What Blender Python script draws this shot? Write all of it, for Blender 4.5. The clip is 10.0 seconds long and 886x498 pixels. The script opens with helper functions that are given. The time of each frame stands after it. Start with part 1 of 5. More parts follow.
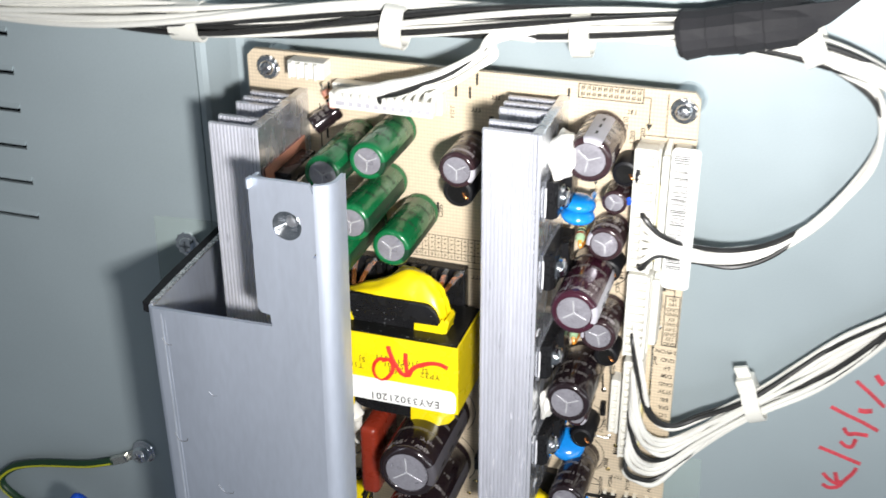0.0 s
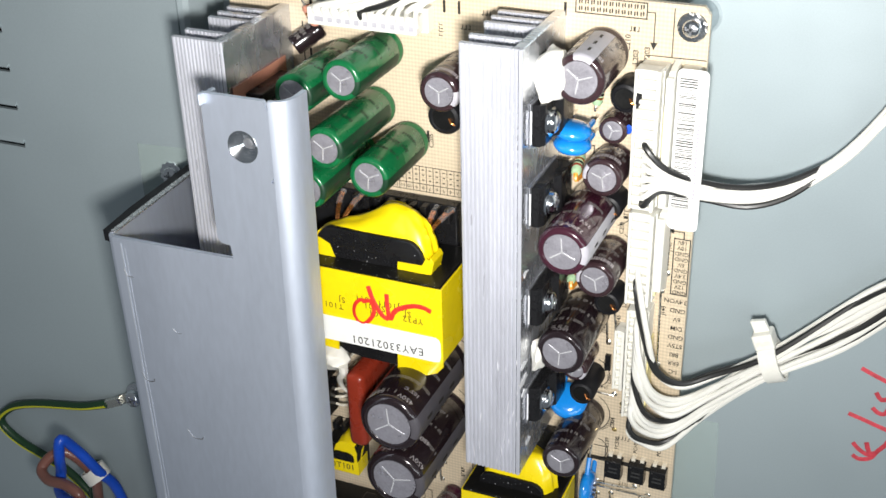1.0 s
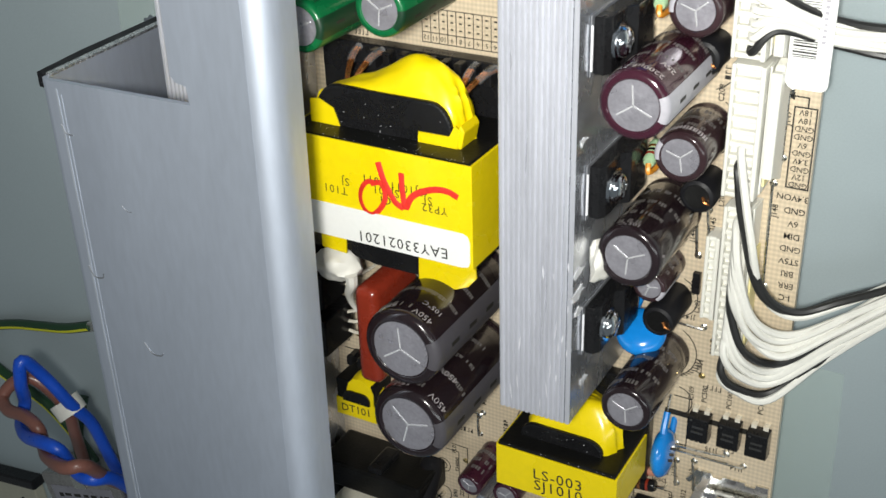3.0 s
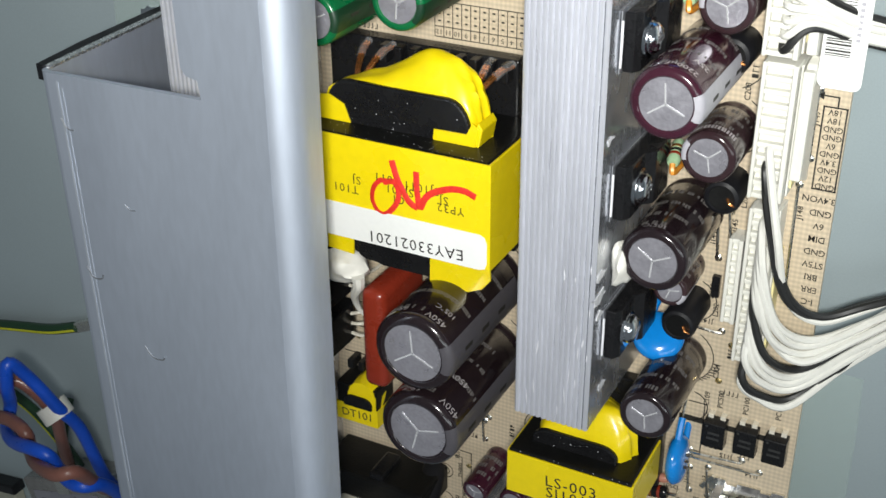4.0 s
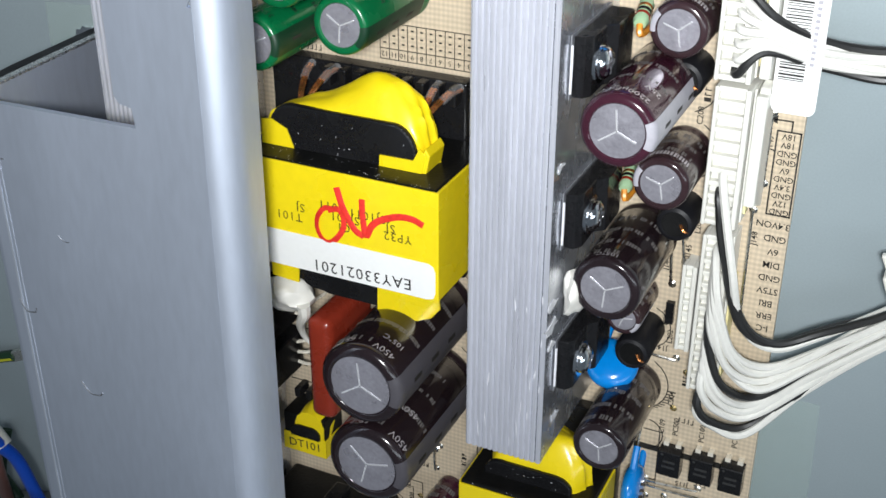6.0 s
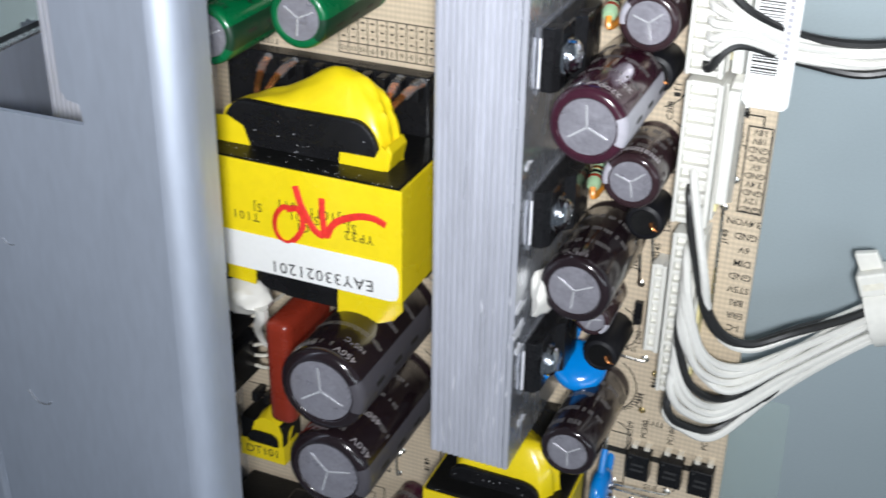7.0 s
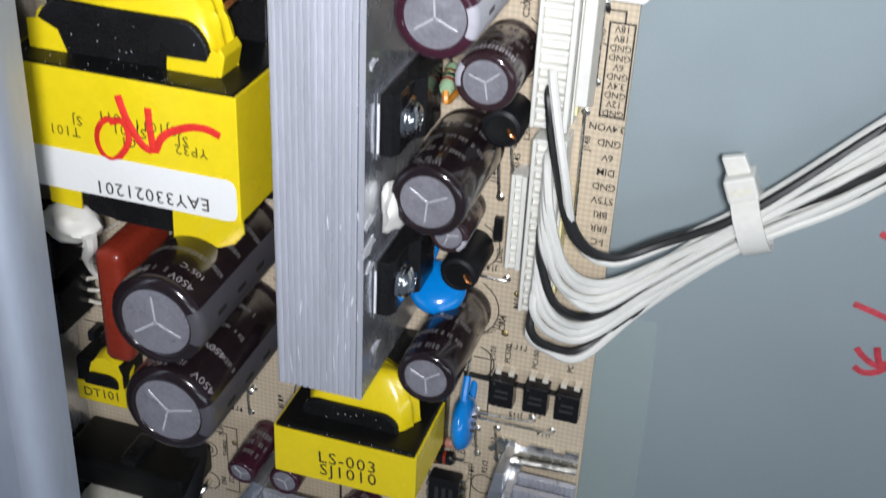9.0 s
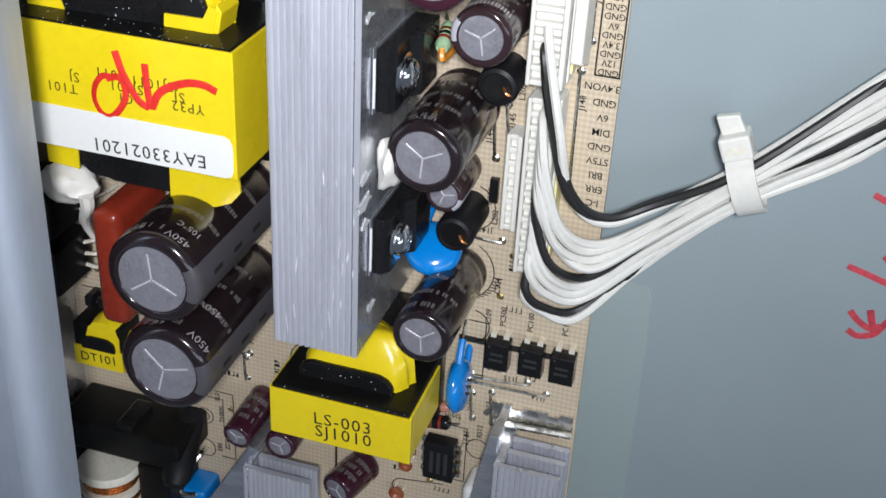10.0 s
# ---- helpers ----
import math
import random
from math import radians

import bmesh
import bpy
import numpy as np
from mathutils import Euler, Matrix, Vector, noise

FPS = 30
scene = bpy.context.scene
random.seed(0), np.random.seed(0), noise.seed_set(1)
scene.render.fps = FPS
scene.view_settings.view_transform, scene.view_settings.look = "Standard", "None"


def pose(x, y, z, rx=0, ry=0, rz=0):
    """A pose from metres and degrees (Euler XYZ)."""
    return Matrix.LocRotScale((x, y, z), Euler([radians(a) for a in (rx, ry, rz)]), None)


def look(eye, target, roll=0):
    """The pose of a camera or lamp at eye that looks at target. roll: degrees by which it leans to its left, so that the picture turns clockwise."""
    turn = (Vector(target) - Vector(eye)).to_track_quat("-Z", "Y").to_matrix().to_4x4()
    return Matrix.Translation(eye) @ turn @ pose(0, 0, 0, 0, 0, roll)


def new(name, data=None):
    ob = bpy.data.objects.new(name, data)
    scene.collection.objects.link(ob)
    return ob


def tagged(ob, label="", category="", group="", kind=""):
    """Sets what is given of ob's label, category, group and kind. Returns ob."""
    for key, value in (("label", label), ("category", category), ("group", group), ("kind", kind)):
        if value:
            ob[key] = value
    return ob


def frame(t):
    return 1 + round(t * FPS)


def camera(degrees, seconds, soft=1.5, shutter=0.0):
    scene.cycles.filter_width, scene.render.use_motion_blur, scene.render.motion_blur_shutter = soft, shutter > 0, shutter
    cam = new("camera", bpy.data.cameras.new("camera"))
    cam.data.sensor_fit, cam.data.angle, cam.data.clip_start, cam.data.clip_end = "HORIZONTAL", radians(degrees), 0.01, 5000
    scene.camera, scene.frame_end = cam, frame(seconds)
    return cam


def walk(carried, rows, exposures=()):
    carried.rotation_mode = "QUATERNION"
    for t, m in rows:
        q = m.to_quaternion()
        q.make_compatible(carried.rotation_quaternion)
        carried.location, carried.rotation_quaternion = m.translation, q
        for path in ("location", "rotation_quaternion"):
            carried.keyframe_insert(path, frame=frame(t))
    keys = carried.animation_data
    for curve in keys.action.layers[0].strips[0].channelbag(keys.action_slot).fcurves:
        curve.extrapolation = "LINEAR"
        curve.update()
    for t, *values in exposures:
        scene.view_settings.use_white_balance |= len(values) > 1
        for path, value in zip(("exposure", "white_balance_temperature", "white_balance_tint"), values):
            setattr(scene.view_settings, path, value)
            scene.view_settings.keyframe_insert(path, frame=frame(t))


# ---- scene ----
PATH = [
    (0, pose(0.03381, 0.18425, 0.30216, -27.255, 18.156, -0.255)),
    (0.5, pose(0.04984, 0.16554, 0.27808, -28.050, 23.033, -0.922)),
    (0.6, pose(0.05192, 0.16289, 0.27823, -27.186, 22.849, -0.587)),
    (1, pose(0.05571, 0.16195, 0.27034, -29.138, 23.168, -1.447)),
    (1.5, pose(0.04776, 0.13656, 0.25563, -29.444, 24.988, -0.766)),
    (2, pose(0.05068, 0.10758, 0.22972, -29.683, 27.804, -2.052)),
    (2.2, pose(0.05171, 0.10907, 0.22275, -29.391, 29.404, -1.888)),
    (3.3, pose(0.04233, 0.09918, 0.21112, -29.307, 28.888, -1.798)),
    (3.5, pose(0.03946, 0.10111, 0.21170, -29.433, 28.867, -1.776)),
    (4, pose(0.03362, 0.09842, 0.21039, -28.890, 27.499, -0.566)),
    (4.5, pose(0.03076, 0.09427, 0.20732, -28.748, 27.015, -0.173)),
    (4.8, pose(0.03212, 0.09617, 0.20594, -29.026, 26.839, -0.371)),
    (5, pose(0.03203, 0.09626, 0.20770, -28.637, 26.903, -0.000)),
    (5.5, pose(0.03318, 0.09848, 0.20807, -28.385, 26.562, 0.021)),
    (5.7, pose(0.03216, 0.09873, 0.20656, -28.036, 25.808, 0.007)),
    (6.8, pose(0.02896, 0.09935, 0.19574, -29.692, 24.761, -0.005)),
    (7, pose(0.02651, 0.09617, 0.19731, -28.204, 23.215, 0.867)),
    (7.5, pose(0.02762, 0.09357, 0.18910, -27.268, 19.958, 2.117)),
    (8, pose(0.02582, 0.09971, 0.18662, -26.787, 17.830, 2.494)),
    (8.5, pose(0.02564, 0.09807, 0.18563, -27.374, 17.026, 3.128)),
    (9, pose(0.02697, 0.08256, 0.18505, -29.828, 17.424, 2.639)),
    (9.5, pose(0.02845, 0.07674, 0.18552, -29.973, 17.199, 2.939)),
    (9.8, pose(0.02890, 0.07796, 0.18647, -29.937, 17.586, 2.771)),
    (10, pose(0.02912, 0.07723, 0.18863, -29.827, 17.545, 2.891)),
]
cam = camera(40.01, 10.0, shutter=0.4)
walk(cam, PATH, exposures=[(0, 0.35, 6500, 10), (0.8, 0.26, 6550, 9), (2, 0.31, 6700, 6), (3.3, 0.0, 6600, 5), (5.7, -0.04, 6200, 7), (7.5, -0.14, 6050, 10), (8.5, -0.22, 6050, 11), (10, -0.08, 6050, 11)])

# ---- light: a torch held above the board, an added fill from the right, the dim room ----
world = bpy.data.worlds.new("room")
scene.world = world
world.use_nodes = True
world.node_tree.nodes["Background"].inputs[0].default_value = (0.80, 0.90, 1.0, 1)
world.node_tree.nodes["Background"].inputs[1].default_value = 0.13


def area_lamp(name, eye, target, watts, w, h, colour):
    data = bpy.data.lights.new(name, "AREA")
    data.shape, data.size, data.size_y, data.energy, data.color = "RECTANGLE", w, h, watts, colour
    ob = new(name, data)
    ob.matrix_world = look(eye, target)
    return ob


torch = area_lamp("torch_lamp", (0.049, 0.114, 0.252), (-0.052, 0.078, 0.0), 0.41, 0.024, 0.024, (1.0, 0.98, 0.96))
torch.data.spread = radians(100)
# Added fill that brightens the flange and the right-hand steel.
area_lamp("added_fill", (0.75, 0.05, 0.80), (-0.05, 0.0, 0.0), 2.5, 0.22, 1.1, (0.90, 0.95, 1.0))

# ---- materials ----
MATS = {}


def surface(name, base, rough=0.5, metal=0.0, var=0.12, coarse=60.0, fine=900.0, bump=0.05, stretch=(1, 1, 1), coat=0.0, rough_var=0.1):
    """A node surface: a base colour varied at two scales, with fine relief."""
    m = bpy.data.materials.new(name)
    m.use_nodes = True
    nt = m.node_tree
    n, l = nt.nodes, nt.links
    bsdf = n["Principled BSDF"]
    bsdf.inputs["Metallic"].default_value = metal
    bsdf.inputs["Coat Weight"].default_value = coat
    bsdf.inputs["Coat Roughness"].default_value = 0.12
    tc, mp = n.new("ShaderNodeTexCoord"), n.new("ShaderNodeMapping")
    mp.inputs["Scale"].default_value = stretch
    l.new(tc.outputs["Object"], mp.inputs["Vector"])
    big, small = n.new("ShaderNodeTexNoise"), n.new("ShaderNodeTexNoise")
    big.inputs["Scale"].default_value, small.inputs["Scale"].default_value = coarse, fine
    big.inputs["Detail"].default_value, small.inputs["Detail"].default_value = 4, 3
    for q in (big, small):
        l.new(mp.outputs["Vector"], q.inputs["Vector"])
    add = n.new("ShaderNodeMath")
    add.operation = "ADD"
    l.new(big.outputs["Fac"], add.inputs[0])
    l.new(small.outputs["Fac"], add.inputs[1])
    ramp = n.new("ShaderNodeMapRange")
    ramp.inputs["From Min"].default_value, ramp.inputs["From Max"].default_value = 0.6, 1.4
    ramp.inputs["To Min"].default_value, ramp.inputs["To Max"].default_value = 1 - var, 1 + var
    l.new(add.outputs[0], ramp.inputs["Value"])
    mul = n.new("ShaderNodeVectorMath")
    mul.operation = "SCALE"
    mul.inputs[0].default_value = base
    l.new(ramp.outputs[0], mul.inputs["Scale"])
    l.new(mul.outputs[0], bsdf.inputs["Base Color"])
    rr = n.new("ShaderNodeMapRange")
    rr.inputs["From Min"].default_value, rr.inputs["From Max"].default_value = 0.3, 0.7
    rr.inputs["To Min"].default_value, rr.inputs["To Max"].default_value = max(0.03, rough - rough_var), min(1, rough + rough_var)
    l.new(big.outputs["Fac"], rr.inputs["Value"])
    l.new(rr.outputs[0], bsdf.inputs["Roughness"])
    if bump:
        bp = n.new("ShaderNodeBump")
        bp.inputs["Strength"].default_value, bp.inputs["Distance"].default_value = bump, 0.0003
        l.new(small.outputs["Fac"], bp.inputs["Height"])
        l.new(bp.outputs[0], bsdf.inputs["Normal"])
    MATS[name] = m
    return m


def board_surface():
    """Tan phenolic board, the copper tracks under the lacquer showing as fine cross lines."""
    m = surface("board_tan", (0.60, 0.50, 0.365), 0.38, 0, 0.08, 45, 700, 0.04)
    nt = m.node_tree
    n, l = nt.nodes, nt.links
    tc, w = n.new("ShaderNodeTexCoord"), n.new("ShaderNodeTexWave")
    w.wave_type, w.bands_direction = "BANDS", "Y"
    w.inputs["Scale"].default_value, w.inputs["Distortion"].default_value = 300, 0.4
    l.new(tc.outputs["Object"], w.inputs["Vector"])
    mr = n.new("ShaderNodeMapRange")
    mr.inputs["To Min"].default_value, mr.inputs["To Max"].default_value = 0.90, 1.07
    l.new(w.outputs["Fac"], mr.inputs["Value"])
    across = n.new("ShaderNodeTexWave")
    across.wave_type, across.bands_direction = "BANDS", "X"
    across.inputs["Scale"].default_value, across.inputs["Distortion"].default_value = 330, 0.5
    l.new(tc.outputs["Object"], across.inputs["Vector"])
    mx = n.new("ShaderNodeMapRange")
    mx.inputs["To Min"].default_value, mx.inputs["To Max"].default_value = 0.93, 1.05
    l.new(across.outputs["Fac"], mx.inputs["Value"])
    both = n.new("ShaderNodeMath")
    both.operation = "MULTIPLY"
    l.new(mr.outputs[0], both.inputs[0])
    l.new(mx.outputs[0], both.inputs[1])
    bsdf = n["Principled BSDF"]
    old = bsdf.inputs["Base Color"].links[0].from_socket
    mul = n.new("ShaderNodeVectorMath")
    mul.operation = "SCALE"
    l.new(old, mul.inputs[0])
    l.new(both.outputs[0], mul.inputs["Scale"])
    l.new(mul.outputs[0], bsdf.inputs["Base Color"])
    return m


def clear_sheet(name, colour, alpha):
    m = surface(name, colour, 0.2, 0, 0.05, 40, 300, 0.03)
    m.node_tree.nodes["Principled BSDF"].inputs["Alpha"].default_value = alpha
    return m


STEEL = surface("chassis_steel", (0.37, 0.435, 0.46), 0.42, 0.25, 0.06, 18, 2500, 0.06)
BOARD = board_surface()
ALU = surface("brushed_aluminium", (0.56, 0.57, 0.63), 0.36, 0.40, 0.10, 50, 500, 0.10, (6, 0.5, 3))
SHIELD = surface("shield_aluminium", (0.63, 0.68, 0.78), 0.57, 0.86, 0.06, 16, 700, 0.03, (1, 0.25, 1))
BEND_SHEEN = surface("bend_sheen", (0.70, 0.74, 0.82), 0.55, 0.78, 0.08)
WEB = surface("bright_web_aluminium", (0.64, 0.66, 0.71), 0.24, 0.85, 0.2, 60, 500, 0.08, (0.5, 2, 4))
CLEAR_PAD = surface("silvery_mica", (0.34, 0.35, 0.38), 0.22, 0.45, 0.3, 160, 900, 0.08, coat=0.4)
ALU_DARK = surface("cut_aluminium", (0.30, 0.31, 0.33), 0.4, 0.8, 0.2, 300, 2000, 0.2)
CHROME = surface("zinc_screw", (0.75, 0.77, 0.80), 0.14, 1.0, 0.12, 400, 2000, 0.08)
TIN = surface("tinned_wire", (0.72, 0.70, 0.64), 0.25, 1.0, 0.1, 600, 3000, 0.05)
COPPER = surface("enamelled_copper", (0.75, 0.30, 0.10), 0.22, 0.9, 0.15, 500, 2000, 0.05)
BRASS = surface("brass_pin", (0.72, 0.55, 0.25), 0.3, 0.9)
GREEN = surface("green_sleeve", (0.004, 0.115, 0.036), 0.27, 0, 0.15, 90, 900, 0.05, coat=0.12)
BROWN = surface("brown_sleeve", (0.034, 0.018, 0.021), 0.19, 0, 0.25, 90, 900, 0.05, coat=0.25)
CLOTH = surface("black_cloth_tape", (0.016, 0.016, 0.019), 0.8, 0, 0.3, 200, 2500, 0.3)
MAROON = surface("maroon_sleeve", (0.042, 0.010, 0.020), 0.19, 0, 0.2, 90, 900, 0.05, coat=0.5)
BLACKCAN = surface("black_sleeve", (0.015, 0.009, 0.011), 0.19, 0, 0.25, 90, 900, 0.05, coat=0.5)
CAN = surface("can_top", (0.34, 0.33, 0.37), 0.34, 0.5, 0.18, 260, 1300, 0.32)
SCORE = surface("can_score", (0.80, 0.80, 0.82), 0.25, 0.5, 0.1)
SCUFF = surface("scuffed_metal", (0.80, 0.80, 0.84), 0.5, 0.1, 0.1)
STRIPE = surface("grey_stripe", (0.40, 0.39, 0.43), 0.4, 0, 0.1)
STRIPE_DARK = surface("dark_grey_stripe", (0.075, 0.07, 0.08), 0.35, 0, 0.1)
INK_DIM = surface("dim_print", (0.13, 0.12, 0.115), 0.5, 0, 0.1, bump=0)
INK_FADED = surface("faded_print", (0.10, 0.075, 0.008), 0.5, 0, 0.25, bump=0)
DULL_TIN = surface("soldered_leg", (0.80, 0.75, 0.64), 0.32, 0.2, 0.15, 500, 2000, 0.08)
ORANGE = surface("orange_lead_sleeve", (0.72, 0.27, 0.02), 0.35, 0, 0.1, 300, 1200, 0.05)
INK_RIM = surface("rim_print", (0.38, 0.35, 0.36), 0.45, 0, 0.15, bump=0)
PASTE = surface("thermal_paste", (0.70, 0.70, 0.72), 0.4, 0, 0.15, 300, 1200, 0.2)
INK_WHITE = surface("pale_print", (0.62, 0.60, 0.58), 0.5, 0, 0.1, bump=0)
INK_GREEN = surface("dark_green_print", (0.004, 0.03, 0.012), 0.5, 0, 0.1, bump=0)
INK = surface("black_print", (0.02, 0.018, 0.015), 0.6, 0, 0.1, bump=0)
RED_INK = surface("red_marker", (0.72, 0.03, 0.02), 0.5, 0, 0.2, 300, 1500, 0)
RED_INK_DRY = surface("dry_red_marker", (0.48, 0.04, 0.06), 0.6, 0, 0.35, 200, 900, 0)
YELLOW = surface("yellow_tape", (0.84, 0.65, 0.006), 0.30, 0, 0.06, 70, 500, 0.06, coat=0.25)
FERRITE = surface("black_ferrite", (0.007, 0.007, 0.007), 0.42, 0, 0.4, 120, 1500, 0.2, coat=0.08)
BLACK = surface("black_plastic", (0.010, 0.010, 0.011), 0.27, 0, 0.3, 150, 1500, 0.08, coat=0.2)
SOFT_BLACK = surface("black_heat_shrink", (0.010, 0.010, 0.012), 0.5, 0, 0.2, 150, 1500, 0.08)
for black in (FERRITE, BLACK, SOFT_BLACK):
    black.node_tree.nodes["Principled BSDF"].inputs["Specular IOR Level"].default_value = 0.2
PAPER = surface("white_label", (0.82, 0.82, 0.80), 0.5, 0, 0.03, 80, 900, 0.02)
NYLON = surface("white_nylon", (0.74, 0.73, 0.67), 0.38, 0, 0.06, 120, 900, 0.04)
NYLON.node_tree.nodes["Principled BSDF"].inputs["Subsurface Weight"].default_value = 0.0
WIRE_WHITE = surface("white_wire", (0.72, 0.71, 0.66), 0.42, 0, 0.06, 150, 900, 0.03)
WIRE_BLACK = surface("black_wire", (0.018, 0.018, 0.018), 0.4, 0, 0.2, 150, 900, 0.03)
WIRE_BLUE = surface("blue_wire", (0.009, 0.075, 0.52), 0.36, 0, 0.1, 150, 900, 0.03)
WIRE_BROWN = surface("brown_wire", (0.20, 0.085, 0.065), 0.36, 0, 0.1, 150, 900, 0.03)
WIRE_GREEN = surface("green_wire", (0.012, 0.045, 0.018), 0.4, 0, 0.1, 150, 900, 0.03)
WIRE_YELLOW = surface("yellow_stripe", (0.55, 0.55, 0.02), 0.4, 0, 0.1, 150, 900, 0.03)
BLUE = surface("blue_epoxy", (0.008, 0.22, 0.66), 0.22, 0, 0.08, 150, 900, 0.03, coat=0.5)
RED = surface("red_epoxy", (0.26, 0.030, 0.014), 0.28, 0, 0.12, 150, 900, 0.04, coat=0.4)
GLUE = surface("white_silicone", (0.78, 0.76, 0.70), 0.35, 0, 0.05, 120, 500, 0.1)
PALE_GREEN = surface("pale_green_resistor", (0.34, 0.50, 0.30), 0.35, 0, 0.1)
PINK = surface("pink_resistor", (0.50, 0.22, 0.15), 0.4, 0, 0.1)
LOUVRE = surface("dark_inside", (0.02, 0.02, 0.022), 0.8)
DRUM = surface("cream_core", (0.76, 0.73, 0.62), 0.45, 0, 0.15)
FILTER_TIN = surface("tin_filter_case", (0.42, 0.40, 0.38), 0.3, 0.8, 0.25, 60, 700, 0.1)
CREAM = surface("cream_panel", (0.36, 0.35, 0.28), 0.5, 0, 0.1)
FILM = clear_sheet("clear_film", (0.36, 0.44, 0.40), 0.20)
SAWN = surface("sawn_metal_edge", (0.95, 0.93, 0.92), 0.26, 0.95, 0.5, 900, 3500, 0.9)
GLOW_GAP = surface("nylon_glow", (0.78, 0.70, 0.36), 0.4, 0, 0.1)
CLEAR_SLEEVE = clear_sheet("clear_lead_sleeve", (0.55, 0.55, 0.56), 0.16)
RUST = surface("rust_brown_epoxy", (0.30, 0.075, 0.02), 0.35, 0, 0.2, 200, 900, 0.05, coat=0.3)
FAINT = surface("faint_print", (0.032, 0.032, 0.032), 0.5, 0, 0.1, bump=0)

# ---- mesh helpers; all lengths in millimetres ----
MM = 0.001


def part(name, bm, material, parent=None, label="", smooth=False):
    """Links a bmesh given in millimetres as one mesh object under a thing or a part."""
    bmesh.ops.recalc_face_normals(bm, faces=bm.faces)
    for v in bm.verts:
        v.co *= MM
    if smooth:
        for f in bm.faces:
            f.smooth = True
    me = bpy.data.meshes.new(name)
    bm.to_mesh(me)
    bm.free()
    me.materials.append(material)
    ob = new(name, me)
    if smooth:
        me.set_sharp_from_angle(angle=radians(40))
    ob.parent = parent
    if label:
        ob["label"] = label
    return ob


def again(ob, name, m, parent):
    """The same mesh once more, as a part at another pose."""
    o = new(name, ob.data)
    o.parent = parent
    o.matrix_basis = m
    return o


def thing(name, x, y, z, label, category, group="", turn=0, tilt=(0, 0)):
    ob = new(name)
    ob.empty_display_size = 0.003
    ob.matrix_basis = pose(x * MM, y * MM, z * MM, tilt[0], tilt[1], turn)
    return tagged(ob, label, category, group)


def box(x0, x1, y0, y1, z0, z1, bevel=0.0, seg=2):
    bm = bmesh.new()
    bmesh.ops.create_cube(bm, size=1)
    for v in bm.verts:
        v.co = Vector((x0 if v.co.x < 0 else x1, y0 if v.co.y < 0 else y1, z0 if v.co.z < 0 else z1))
    if bevel:
        bmesh.ops.bevel(bm, geom=bm.edges[:], offset=bevel, segments=seg, affect="EDGES", profile=0.5)
    return bm


def lathe(profile, seg=32, oval=(1, 1)):
    bm = bmesh.new()
    rings = []
    for r, z in profile:
        if r < 1e-6:
            rings.append([bm.verts.new((0, 0, z))])
        else:
            rings.append([bm.verts.new((r * oval[0] * math.cos(2 * math.pi * i / seg), r * oval[1] * math.sin(2 * math.pi * i / seg), z)) for i in range(seg)])
    for a, b in zip(rings, rings[1:]):
        for i in range(seg):
            j = (i + 1) % seg
            if len(a) == 1 and len(b) == 1:
                continue
            if len(a) == 1:
                bm.faces.new((a[0], b[i], b[j]))
            elif len(b) == 1:
                bm.faces.new((a[i], a[j], b[0]))
            else:
                bm.faces.new((a[i], a[j], b[j], b[i]))
    return bm


def prism(poly, a, b, axis="z", bevel=0.0, seg=2):
    """A plane outline pushed from a to b along an axis."""
    put = {"z": lambda u, v, w: (u, v, w), "y": lambda u, v, w: (u, w, v), "x": lambda u, v, w: (w, u, v)}[axis]
    bm = bmesh.new()
    lo = [bm.verts.new(put(u, v, a)) for u, v in poly]
    hi = [bm.verts.new(put(u, v, b)) for u, v in poly]
    bm.faces.new(lo)
    bm.faces.new(hi[::-1])
    for i in range(len(poly)):
        j = (i + 1) % len(poly)
        bm.faces.new((lo[i], lo[j], hi[j], hi[i]))
    if bevel:
        bmesh.ops.recalc_face_normals(bm, faces=bm.faces)
        bmesh.ops.bevel(bm, geom=bm.edges[:], offset=bevel, segments=seg, affect="EDGES", profile=0.5)
    return bm


def merge(*bms):
    out = bmesh.new()
    for b in bms:
        me = bpy.data.meshes.new("tmp")
        b.to_mesh(me)
        b.free()
        out.from_mesh(me)
        bpy.data.meshes.remove(me)
    return out


def moved(bm, m):
    bmesh.ops.transform(bm, matrix=m, verts=bm.verts)
    return bm


def at(x, y, z, rx=0, ry=0, rz=0):
    return Matrix.LocRotScale((x, y, z), Euler([radians(a) for a in (rx, ry, rz)]), None)


def glide(points, steps=8):
    """Points of a smooth line through the given ones."""
    p = [Vector(q) for q in points]
    p = [2 * p[0] - p[1]] + p + [2 * p[-1] - p[-2]]
    out = []
    for a, b, c, d in zip(p, p[1:], p[2:], p[3:]):
        for i in range(steps):
            t = i / steps
            out.append(0.5 * (2 * b + (c - a) * t + (2 * a - 5 * b + 4 * c - d) * t * t + (3 * b - a - 3 * c + d) * t ** 3))
    return out + [p[-2]]


